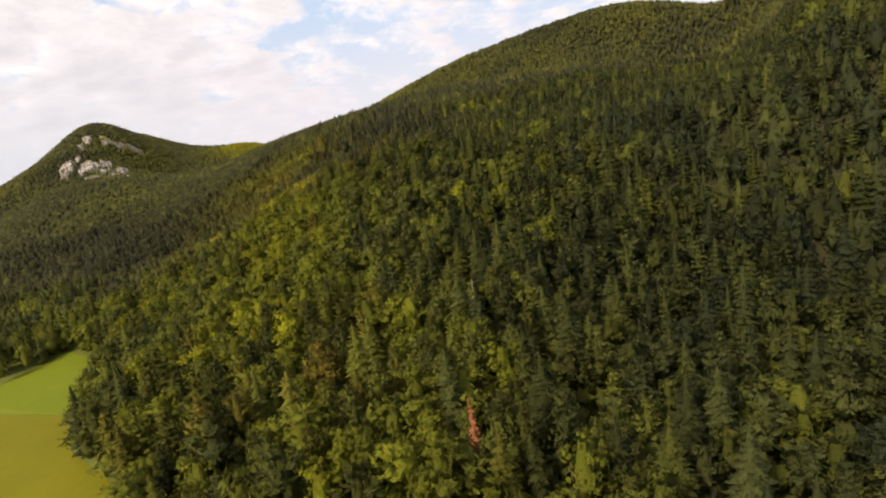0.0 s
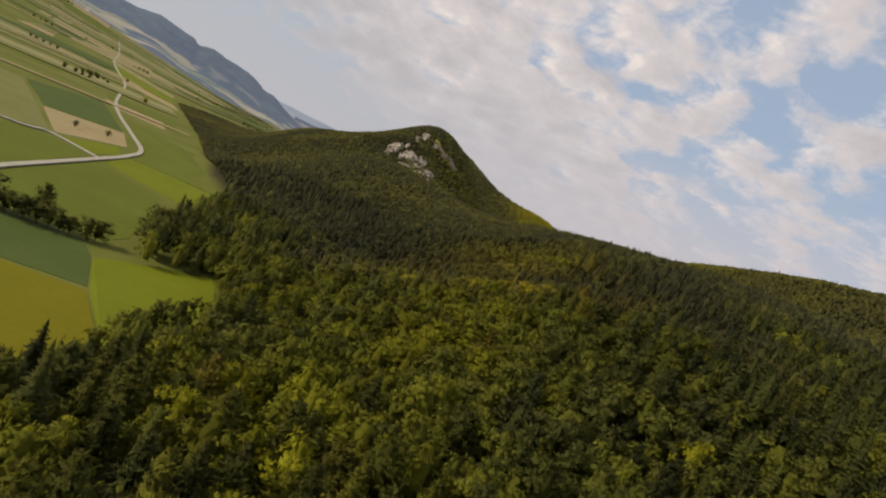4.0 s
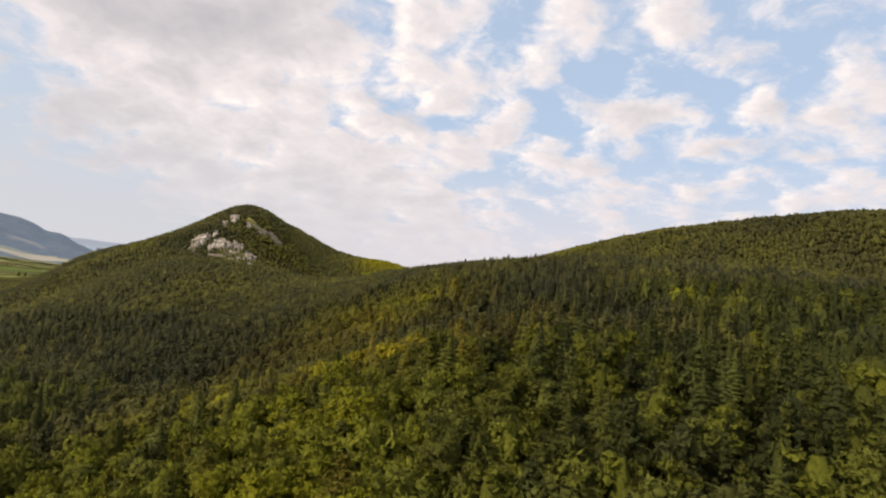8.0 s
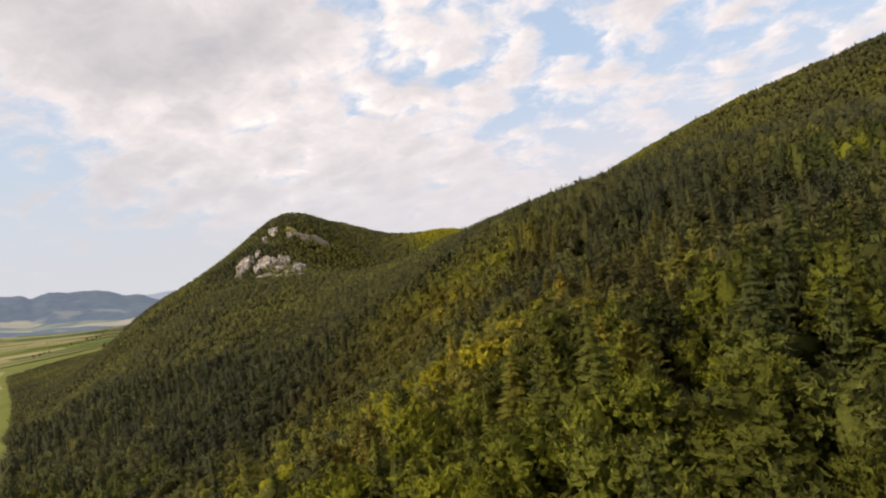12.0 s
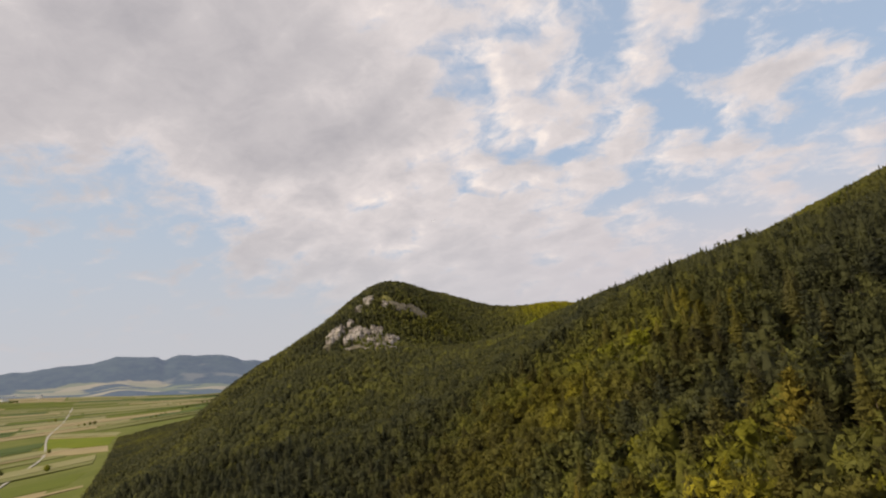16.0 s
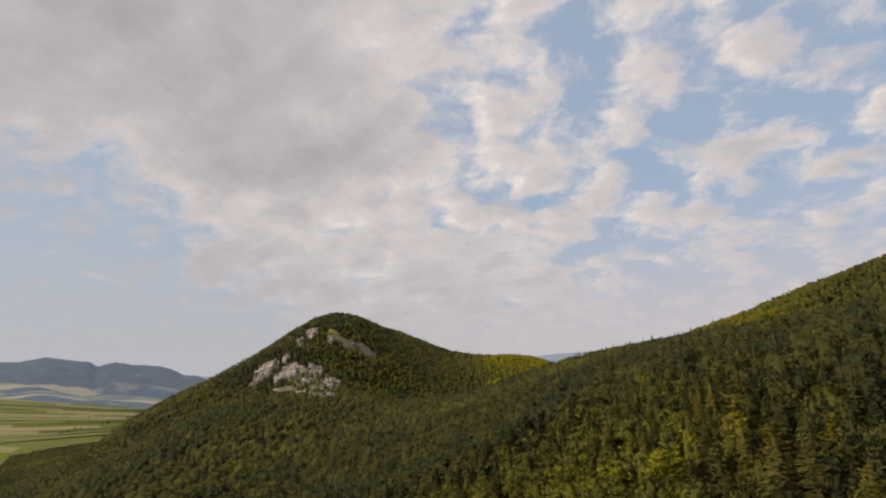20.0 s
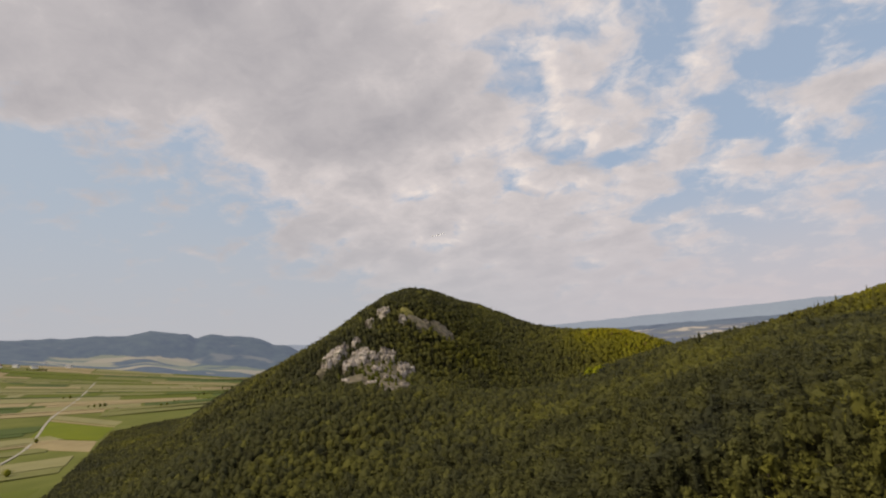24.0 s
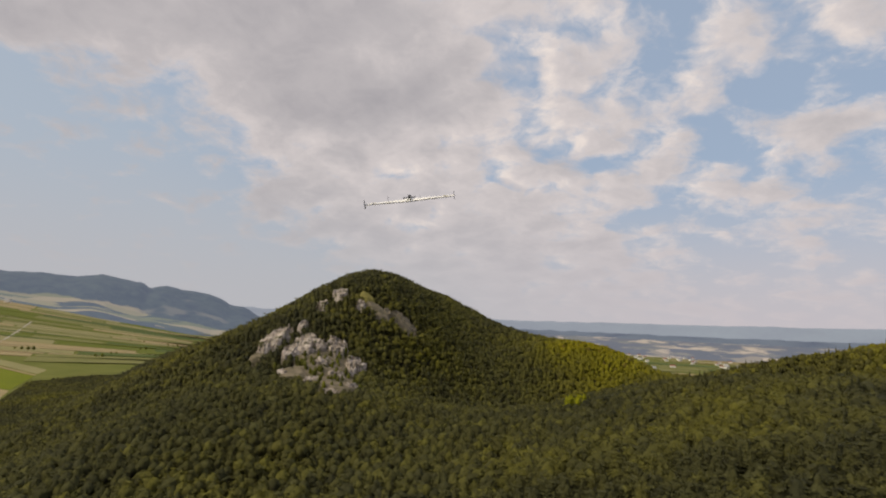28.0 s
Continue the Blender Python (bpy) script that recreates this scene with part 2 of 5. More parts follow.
def plain_material(name, low, high, scale, rough=0.85, strength=0.3, distance=0.1, fine=None, haze_glow=None):
    m, n = material(name)
    p = place(n)
    a = n.noise(p, scale, 5.0, 0.6)
    b = n.noise(p, fine or scale * 9, 3.0)
    t = n.span(n.maths("ADD", n.maths("MULTIPLY", a, 0.65), n.maths("MULTIPLY", b, 0.35)), 0.32, 0.68)
    finish(n, n.mix(t, (*low, 1), (*high, 1)), rough, b, strength, distance, haze_glow=haze_glow)
    return m


bark = plain_material("bark", (0.06, 0.045, 0.035), (0.16, 0.125, 0.10), 1.5, strength=0.6, distance=0.03)
pine_bark = plain_material("pine bark", (0.13, 0.095, 0.07), (0.27, 0.21, 0.16), 1.5, strength=0.6, distance=0.03)
dead_wood = plain_material("dead wood", (0.17, 0.15, 0.13), (0.32, 0.29, 0.25), 1.5)
dead_needles = plain_material("dead needles", (0.16, 0.055, 0.025), (0.30, 0.12, 0.05), 1.0)


def ground_material():
    """Rough pasture on the level, leaf litter on the wooded slopes."""
    m, n = material("forest floor and pasture")
    p = place(n)
    fine, wide = n.noise(p, 1.1, 4.0), n.noise(p, 0.02, 4.0)
    litter = n.mix(fine, (0.022, 0.020, 0.011, 1), (0.055, 0.052, 0.022, 1))
    pasture = n.mix(n.span(n.maths("ADD", n.maths("MULTIPLY", wide, 0.7), n.maths("MULTIPLY", fine, 0.3)), 0.35, 0.65), (0.092, 0.106, 0.018, 1), (0.140, 0.146, 0.036, 1))
    z = n.add("ShaderNodeSeparateXYZ", {0: p}).outputs[2]
    wooded = n.span(n.add("ShaderNodeVectorMath", {0: p, 1: (10.0, 180.0, 0.0)}, operation="DISTANCE").outputs["Value"], 1030.0, 1080.0, 1.0, 0.0)
    finish(n, n.mix(n.maths("MULTIPLY", wooded, n.span(n.maths("ADD", z, n.maths("MULTIPLY", wide, 2.0)), 5.0, 7.0)), pasture, litter), 0.9, fine, 0.4, 0.1)
    return m


earth = ground_material()
gravel = plain_material("pale gravel", (0.27, 0.25, 0.21), (0.40, 0.375, 0.32), 0.3)
CROPS = {
    "meadow": ((0.105, 0.130, 0.006), (0.140, 0.160, 0.008)),
    "grass": ((0.084, 0.102, 0.012), (0.114, 0.130, 0.017)),
    "beet": ((0.055, 0.080, 0.020), (0.076, 0.100, 0.025)),
    "mown": ((0.118, 0.112, 0.004), (0.155, 0.138, 0.006)),
    "stubble": ((0.235, 0.185, 0.095), (0.31, 0.25, 0.135)),
    "wheat": ((0.190, 0.178, 0.078), (0.245, 0.225, 0.105)),
    "fallow": ((0.128, 0.132, 0.042), (0.172, 0.168, 0.060)),
}
crops = {k: plain_material(k + " field", a, b, 0.03, fine=0.6) for k, (a, b) in CROPS.items()}


def rock_material():
    m, n = material("limestone")
    p = place(n)
    stretched = n.add("ShaderNodeMapping", {"Vector": p, "Scale": (1.0, 1.0, 0.35)}).outputs[0]
    a = n.noise(stretched, 0.22, 6.0, 0.65, 0.6)
    b = n.noise(stretched, 1.6, 5.0, 0.6)
    t = n.maths("ADD", n.maths("MULTIPLY", a, 0.6), n.maths("MULTIPLY", b, 0.4))
    colour = n.ramp(t, (0.38, (0.06, 0.050, 0.040)), (0.455, (0.20, 0.168, 0.135)), (0.52, (0.43, 0.375, 0.325)), (0.64, (0.66, 0.59, 0.53)))
    moss = n.span(n.noise(p, 0.2, 6.0, 0.62), 0.55, 0.63)
    finish(n, n.mix(moss, colour, (0.075, 0.075, 0.03, 1)), 0.9, n.maths("ADD", t, n.maths("MULTIPLY", n.noise(stretched, 4.0, 5.0, 0.65), 0.35)), 1.0, 1.2)
    return m


limestone = rock_material()
brown_rock = plain_material("weathered brown rock", (0.10, 0.088, 0.05), (0.27, 0.225, 0.165), 0.3, fine=1.8, strength=0.8, distance=0.6)
scree = plain_material("stony soil", (0.070, 0.064, 0.038), (0.225, 0.19, 0.14), 0.22, fine=1.4, strength=0.8, distance=0.5)
dry_turf = plain_material("dry turf", (0.11, 0.10, 0.03), (0.21, 0.19, 0.06), 0.25, fine=1.6, strength=0.6, distance=0.4)


def flat_material(name, colour, rough=0.5, metal=0.0):
    m, n = material(name)
    p = n.add("ShaderNodeTexCoord").outputs["Object"]
    v = n.span(n.noise(p, 9.0, 4.0), 0.3, 0.7, 0.9, 1.06)
    c = n.mix(1.0, (*colour, 1), n.add("ShaderNodeCombineColor", {0: v, 1: v, 2: v}).outputs[0], "MULTIPLY")
    finish(n, c, rough, metal=metal)
    return m


white_foam = flat_material("white foam", (0.80, 0.80, 0.79), 0.45)
black_film = flat_material("black film", (0.03, 0.03, 0.035), 0.4)
grey_plastic = flat_material("grey plastic", (0.10, 0.10, 0.11), 0.45)
alloy = flat_material("motor alloy", (0.45, 0.45, 0.46), 0.35, 1.0)
yellow_tape = flat_material("yellow tape", (0.65, 0.55, 0.12), 0.5)
plaster = flat_material("pale plaster", (0.72, 0.70, 0.66), 0.85)
roof_tile = flat_material("red-brown roof tiles", (0.24, 0.11, 0.075), 0.85)
grey_roof = flat_material("grey roofing", (0.30, 0.30, 0.31), 0.8)
# pale blue emission paints distance haze over these hills
farther_woods = plain_material("farthest hills", (0.03, 0.045, 0.05), (0.05, 0.07, 0.075), 0.003, fine=0.03, haze_glow=((0.265, 0.275, 0.325, 1), 0.95))


def hill_material():
    """Wooded hills with fields running up their lower slopes; haze is painted in as blue emission."""
    m, n = material("far wooded hills")
    p = place(n)
    xyz = n.add("ShaderNodeSeparateXYZ", {0: p})
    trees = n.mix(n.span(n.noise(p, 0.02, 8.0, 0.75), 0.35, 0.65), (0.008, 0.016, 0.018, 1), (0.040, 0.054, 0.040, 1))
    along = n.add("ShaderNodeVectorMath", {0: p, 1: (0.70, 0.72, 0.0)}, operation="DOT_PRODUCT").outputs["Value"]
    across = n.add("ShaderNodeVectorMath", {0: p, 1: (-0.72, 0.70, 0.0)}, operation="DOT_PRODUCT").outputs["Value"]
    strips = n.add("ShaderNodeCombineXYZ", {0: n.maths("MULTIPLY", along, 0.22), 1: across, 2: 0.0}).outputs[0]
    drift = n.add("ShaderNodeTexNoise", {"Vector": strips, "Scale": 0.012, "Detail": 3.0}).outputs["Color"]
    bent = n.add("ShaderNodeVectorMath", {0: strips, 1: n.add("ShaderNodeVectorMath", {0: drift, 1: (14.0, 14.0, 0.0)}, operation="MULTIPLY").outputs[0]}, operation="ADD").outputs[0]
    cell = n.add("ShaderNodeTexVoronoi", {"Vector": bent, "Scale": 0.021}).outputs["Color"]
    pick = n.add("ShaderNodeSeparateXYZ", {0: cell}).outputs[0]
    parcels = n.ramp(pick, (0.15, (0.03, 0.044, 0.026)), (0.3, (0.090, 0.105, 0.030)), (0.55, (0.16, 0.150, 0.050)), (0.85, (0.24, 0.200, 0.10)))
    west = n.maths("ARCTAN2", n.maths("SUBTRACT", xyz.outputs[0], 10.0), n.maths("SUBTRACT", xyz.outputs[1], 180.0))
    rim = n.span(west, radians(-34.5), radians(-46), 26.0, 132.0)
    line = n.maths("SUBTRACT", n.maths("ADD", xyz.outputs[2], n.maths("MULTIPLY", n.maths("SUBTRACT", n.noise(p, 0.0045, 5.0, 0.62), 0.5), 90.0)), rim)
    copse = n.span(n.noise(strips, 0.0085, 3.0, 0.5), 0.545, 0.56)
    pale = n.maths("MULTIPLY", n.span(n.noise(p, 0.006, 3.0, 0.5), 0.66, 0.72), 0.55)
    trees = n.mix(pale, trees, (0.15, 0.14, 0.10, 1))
    finish(n, n.mix(n.maths("MAXIMUM", n.span(line, -2, 4), copse), parcels, trees), 0.9, haze_glow=((0.105, 0.122, 0.172, 1), 0.85))
    return m


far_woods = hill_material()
def valley_material():
    """Small tan and green parcels, copses and settlements of a wide valley; emission stands in for haze."""
    m, n = material("far farmed valley")
    p = place(n)
    drift = n.add("ShaderNodeVectorMath", {0: n.add("ShaderNodeTexNoise", {"Vector": p, "Scale": 0.01, "Detail": 3.0}).outputs["Color"], 1: (60.0, 60.0, 0.0)}, operation="MULTIPLY").outputs[0]
    bent = n.add("ShaderNodeVectorMath", {0: p, 1: drift}, operation="ADD").outputs[0]
    cell = n.add("ShaderNodeTexVoronoi", {"Vector": bent, "Scale": 0.011}).outputs["Color"]
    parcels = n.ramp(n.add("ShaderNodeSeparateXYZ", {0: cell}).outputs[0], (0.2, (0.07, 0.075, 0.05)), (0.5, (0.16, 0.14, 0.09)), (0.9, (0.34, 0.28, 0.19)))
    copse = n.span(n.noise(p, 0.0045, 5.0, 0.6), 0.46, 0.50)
    finish(n, n.mix(copse, parcels, (0.03, 0.04, 0.045, 1)), 0.9, haze_glow=((0.125, 0.128, 0.165, 1), 0.9))
    return m


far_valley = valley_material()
# haze put into the lowland woods as grey-blue emission
low_woods = plain_material("far lowland woods", (0.02, 0.03, 0.035), (0.05, 0.06, 0.06), 0.004, fine=0.04, haze_glow=((0.135, 0.152, 0.200, 1), 0.9))

# ---- helpers ----
rng = np.random.default_rng(11)


def mesh_of(name, verts, faces, mat=None, smooth=False):
    me = bpy.data.meshes.new(name)
    me.from_pydata([tuple(v) for v in verts], [], [tuple(f) for f in faces])
    if mat:
        me.materials.append(mat)
    if smooth:
        me.polygons.foreach_set("use_smooth", [True] * len(me.polygons))
    me.update()
    return me


def quads_mesh(name, verts, quads, mat, tint=None, outward=None, heart=None):
    """A big mesh of quads, from arrays."""
    me = bpy.data.meshes.new(name)
    verts, quads = np.asarray(verts, np.float32), np.asarray(quads, np.int32)
    me.vertices.add(len(verts))
    me.vertices.foreach_set("co", verts.ravel())
    me.loops.add(quads.size)
    me.loops.foreach_set("vertex_index", quads.ravel())
    me.polygons.add(len(quads))
    me.polygons.foreach_set("loop_start", np.arange(0, quads.size, 4, dtype=np.int32))
    me.polygons.foreach_set("loop_total", np.full(len(quads), 4, np.int32))
    me.materials.append(mat)
    if tint is not None:
        at = me.attributes.new("tint", "FLOAT", "POINT")
        at.data.foreach_set("value", np.asarray(tint, np.float32))
    if outward is not None:
        at = me.attributes.new("outward", "FLOAT_VECTOR", "POINT")
        at.data.foreach_set("vector", np.asarray(outward, np.float32).ravel())
    if heart is not None:
        at = me.attributes.new("heart", "FLOAT", "POINT")
        at.data.foreach_set("value", np.asarray(heart, np.float32))
    me.update(calc_edges=True)
    return me


def part(name, bm, mat, parent, label=""):
    me = bpy.data.meshes.new(name)
    bm.to_mesh(me)
    bm.free()
    me.materials.append(mat)
    ob = new(name, me)
    ob.parent = parent
    return tagged(ob, label)


# ---- the lie of the land: hills as broad rises over a level plain ----
RISES = [  # x, y, height, two half widths, turn
    (-184.0, 760.0, 86.08, 57.3, 182.1, 0.119),
    (-102.1, 777.4, 57.14, 413.6, 151.9, -0.750),
    (201.2, 649.8, 70.79, 40.7, 335.0, 0.911),
    (250.6, 431.1, 65.20, 121.7, 204.9, 0.020),
    (312.8, 116.9, 73.71, 183.8, 39.9, -0.323),
    (-77.6, 679.4, -21.90, 172.8, 36.6, 0.695),
    (27.3, 206.9, 33.51, 65.4, 96.1, -0.173),
    (412.5, 499.5, 60.01, 54.4, 112.8, 0.505),
    (68.1, 719.1, -35.02, 103.2, 146.0, -1.006),
    (31.5, 647.5, 43.56, 108.0, 56.8, -0.763),
    (34.8, 455.9, 38.11, 148.7, 67.7, -0.932),
    (-324.5, 735.6, 39.71, 45.6, 179.7, 0.462),
    (137.6, 170.3, -25.39, 40.0, 172.3, -1.749),
    (407.8, 315.2, 81.26, 37.5, 137.1, -0.742),
    (-183.0, 734.3, 3.07, 25.9, 44.7, 0.104),
    (-199.0, 696.9, -3.02, 29.9, 39.7, 0.001),
    (-125.6, 746.0, -5.85, 35.1, 45.1, 0.001),
]


def tallness(y):
    """How tall the wood grows: full size on the near slope, smaller further on to fit the camera's view."""
    k = np.clip((np.asarray(y, float) - 230) / 190, 0, 1)
    m = np.clip((np.asarray(y, float) - 400) / 130, 0, 1)
    return 1 - 0.36 * k * k * (3 - 2 * k) - 0.16 * m * m * (3 - 2 * m)


SHOULDER = (-4.0, 792.0, 6.5, 30.0, 42.0, 0.0)


def treetops(x, y):
    """Height of the closed treetops over the plain."""
    z = np.zeros(np.shape(x))
    for cx, cy, h, a, b, turn in RISES + [SHOULDER]:
        c, s = math.cos(turn), math.sin(turn)
        u, v = (x - cx) * c + (y - cy) * s, -(x - cx) * s + (y - cy) * c
        z = z + h * np.exp(-0.5 * ((u / a) ** 2 + (v / b) ** 2))
    return z


def valley_side(x, y):
    """The plain rises gently to the west, towards the foot of the far hills."""
    x, y = np.asarray(x, float) - 10, np.asarray(y, float) - 180
    west = np.clip((-35 - np.degrees(np.arctan2(x, y))) * 6.3, 0, 140)
    out = np.clip((np.hypot(x, y) - 900) / 1500, 0, 1)
    return np.where(x < 0, west * out ** 1.35, 0.0)


def land(x, y):
    s = (treetops(x, y) - 13.0 * tallness(y)) / 4.0
    return 4.0 * np.where(s > 20, s, np.log1p(np.exp(np.minimum(s, 20)))) - 0.15 + valley_side(x, y)


def stretched(lo, a, b, hi, step, far):
    near = np.arange(a, b + 1e-6, step)
    k = np.linspace(0, 1, far)[1:] ** 1.8
    return np.concatenate([(a + (lo - a) * k)[::-1], near, b + (hi - b) * k])


gx, gy = stretched(-5600, -760, 760, 5600, 10, 70), stretched(-5200, -160, 1100, 5600, 10, 70)
GX, GY = np.meshgrid(gx, gy)
GZ = land(GX, GY)
idx = np.arange(GX.size).reshape(GX.shape)
ground = new("ground", quads_mesh("ground", np.stack([GX, GY, GZ], -1).reshape(-1, 3),
             np.stack([idx[:-1, :-1], idx[:-1, 1:], idx[1:, 1:], idx[1:, :-1]], -1).reshape(-1, 4), earth))
ground.data.polygons.foreach_set("use_smooth", [True] * len(ground.data.polygons))
tagged(ground, "green-brown ground of wooded hills above a level farmed plain", "ground", kind="structure")

# edge of the wood against the fields, from the near end to the far end
EDGE = [(-24, -60), (-30, 88), (-43, 118), (-56, 139), (-61, 160), (-53, 178), (-60, 199), (-85, 238), (-102, 214), (-118, 234), (-132, 270), (-150, 310), (-157, 327), (-144, 337), (-168, 351),
        (-204, 398), (-272, 470), (-386, 600), (-545, 770), (-650, 880), (-660, 930), (-560, 1020), (-300, 1060), (200, 1100), (700, 1100), (900, 400), (700, -60)]


def inside(x, y, ring):
    x, y = np.asarray(x, float), np.asarray(y, float)
    hit = np.zeros(x.shape, bool)
    for (ax, ay), (bx, by) in zip(ring, ring[1:] + ring[:1]):
        if ay != by:
            hit ^= ((ay > y) != (by > y)) & (x < (bx - ax) * (y - ay) / (by - ay) + ax)
    return hit


# ---- fields and tracks ----
def field(kind, corners, label, lift=0.12):
    bm = bmesh.new()
    top = [bm.verts.new((x, y, max(float(land(np.float64(x), np.float64(y))), 0) + lift)) for x, y in corners]
    f = bm.faces.new(top)
    if f.normal.z < 0:
        f.normal_flip()
    made = bmesh.ops.extrude_face_region(bm, geom=[f])
    bmesh.ops.translate(bm, verts=[v for v in made["geom"] if isinstance(v, bmesh.types.BMVert)], vec=(0, 0, -0.6))
    bmesh.ops.recalc_face_normals(bm, faces=bm.faces)
    me = bpy.data.meshes.new("field")
    bm.to_mesh(me)
    bm.free()
    me.materials.append(crops[kind])
    return tagged(new("field", me), label, "field", "fields on the plain", kind="structure")


def ribbon(name, points, width, mat, label, lift=0.9):
    pts = [Vector((x, y, 0)) for x, y in points]
    verts, faces = [], []
    for i, p in enumerate(pts):
        d = (pts[min(i + 1, len(pts) - 1)] - pts[max(i - 1, 0)]).normalized()
        s = Vector((-d.y, d.x, 0)) * width / 2
        for q in (p + s, p - s):
            z = max(float(land(np.float64(q.x), np.float64(q.y))), 0) + lift
            verts += [(q.x, q.y, z), (q.x, q.y, z - 0.6)]
    for i in range(len(pts) - 1):
        a, b = 4 * i, 4 * i + 4
        faces += [(a, a + 2, b + 2, b), (a + 1, a, b, b + 1), (a + 2, a + 3, b + 3, b + 2)]
    return tagged(new(name, mesh_of(name, verts, faces, mat)), label, "track", "farm tracks", kind="structure")


def curve_through(points, steps=6):
    out = []
    for i in range(len(points) - 1):
        p0, p1, p2, p3 = (np.array(points[min(max(k, 0), len(points) - 1)], float) for k in (i - 1, i, i + 1, i + 2))
        for t in np.arange(steps) / steps:
            out.append(tuple(0.5 * (2 * p1 + (p2 - p0) * t + (2 * p0 - 5 * p1 + 4 * p2 - p3) * t * t + (3 * p1 - p0 - 3 * p2 + p3) * t ** 3)))
    return out + [tuple(points[-1])]


ribbon("farm_track", curve_through([(-170, 205), (-184, 232), (-201, 270), (-219, 311), (-235, 346), (-258, 382), (-314, 430), (-424, 524), (-560, 668), (-686, 800), (-905, 990), (-1095, 1185), (-1400, 1480)]), 3.0, gravel, "pale gravel farm track between green fields")
ribbon("farm_track", curve_through([(-219, 311), (-255, 311), (-264, 294), (-330, 255), (-460, 200)]), 2.4, gravel, "narrow pale farm track beside an olive field")

field("meadow", [(-104, 211), (-86, 236), (-59, 200), (-51, 178), (-62, 163), (-88, 184), (-107, 203)], "bright green mown meadow in a notch of the wood")
field("mown", [(-88, 183), (-62, 162), (-56, 138), (-43, 117), (-34, 96), (-84, 84), (-128, 130), (-112, 172)], "yellow-green field at the edge of the wood")
field("beet", [(-108, 203), (-90, 185), (-113, 173), (-150, 183), (-146, 197), (-120, 211)], "dark green strip of grass below a hedge")
field("grass", [(-150, 181), (-114, 171), (-131, 131), (-170, 120)], "green field beside a yellow-green one")
field("grass", [(-119, 219), (-144, 205), (-168, 207), (-182, 233), (-199, 270), (-215, 307), (-168, 300), (-141, 264), (-121, 232)], "olive-green meadow between hedge and track")
field("meadow", [(-216, 312), (-232, 343), (-205, 358), (-168, 348), (-143, 335), (-157, 322), (-152, 303)], "bright yellow-green strip of meadow beside a track")
field("grass", [(-234, 347), (-256, 383), (-312, 431), (-368, 484), (-282, 474), (-206, 394), (-178, 354)], "pale olive field between a track and the wood")
field("grass", [(-186, 232), (-204, 269), (-222, 306), (-253, 306), (-260, 291), (-226, 226)], "green field in the angle of two tracks")
field("meadow", [(-227, 315), (-252, 315), (-257, 362), (-238, 345)], "green verge between a track and a stubble field")
field("stubble", [(-259, 318), (-326, 366), (-304, 414), (-260, 372)], "tan stubble field with two small trees")
field("beet", [(-329, 369), (-424, 432), (-424, 508), (-308, 417)], "dark green crop field above a stubble field")
field("fallow", [(-268, 298), (-261, 316), (-328, 363), (-424, 428), (-470, 380), (-360, 262)], "pale olive field beside a narrow track")
field("stubble", [(-452, 538), (-408, 572), (-366, 528), (-412, 508)], "tan stubble strip beside the wood")
field("grass", [(-400, 582), (-455, 545), (-505, 590), (-440, 636)], "green grass strip beside the wood")
field("stubble", [(-762, 850), (-622, 836), (-556, 772), (-682, 794)], "tan stubble field beside a gravel track")
field("meadow", [(-880, 970), (-706, 932), (-626, 841), (-764, 858)], "green meadow strip beyond a stubble field")
field("stubble", [(-905, 985), (-715, 942), (-709, 936), (-890, 975)], "narrow tan strip beyond a meadow")
field("wheat", [(-950, 1025), (-748, 985), (-720, 948), (-912, 992)], "pale grain strip beyond a meadow")

# the farmland beside and behind the start
for i in range(4):
    for j in range(5):
        a, b = -130 - 62 * i, -150 + 52 * j
        if b < 70 - 14 * i:
            k = ("fallow", "wheat", "grass", "beet", "mown", "stubble", "grass")[(3 * i + 2 * j) % 7]
            field(k, [(a, b), (a + 58, b + 6), (a + 58, b + 54), (a, b + 48)], {"mown": "yellow-green mown field on the plain"}.get(k, "level field on the plain below the wood"))

# long narrow parcels out to the hills
U, V = Vector((-0.72, 0.70)), Vector((0.70, 0.72))
kinds = ["fallow", "grass", "wheat", "beet", "stubble", "wheat", "fallow", "grass", "wheat", "beet", "fallow", "stubble"]
words = {"fallow": "olive fallow strip on the plain", "grass": "green grass strip on the plain", "wheat": "pale ripening grain strip on the plain",
         "beet": "dark green crop strip on the plain", "stubble": "tan stubble strip on the plain", "meadow": "bright green meadow strip on the plain"}
u = 500.0
while u < 2700:
    w = rng.uniform(9, 48) * (1 + u / 2400)
    v = -1500.0
    while v < 1500:
        length = rng.uniform(120, 330)
        a, b = u + 3, u + w - 1
        c, d = v + 3, v + length - 3
        ring = [(U * s + V * r) for s, r in ((a, c), (b, c), (b, d), (a, d))]
        ring = [(p.x - 40 + 160, p.y - 30) for p in ring]
        mid = (sum(p[0] for p in ring) / 4, sum(p[1] for p in ring) / 4)
        clear = not any(bool(inside(px, py, EDGE)) for px, py in ring) and not bool(inside(mid[0], mid[1], EDGE))
        near = mid[1] < 300 or (mid[0] > -960 and mid[0] < -540 and mid[1] > 760 and mid[1] < 1010 and mid[0] + mid[1] > 20) or (mid[0] > -440 and mid[1] < 560) or mid[0] > -250
        high = max(float(treetops(np.float64(px), np.float64(py))) for px, py in ring) > 12.0
        if clear and not near and not high and math.hypot(*mid) < 2900:
            k = kinds[int(rng.integers(len(kinds)))]
            field(k, ring, words[k], 0.12 if u < 900 else 0.7)
        v += length
    u += w

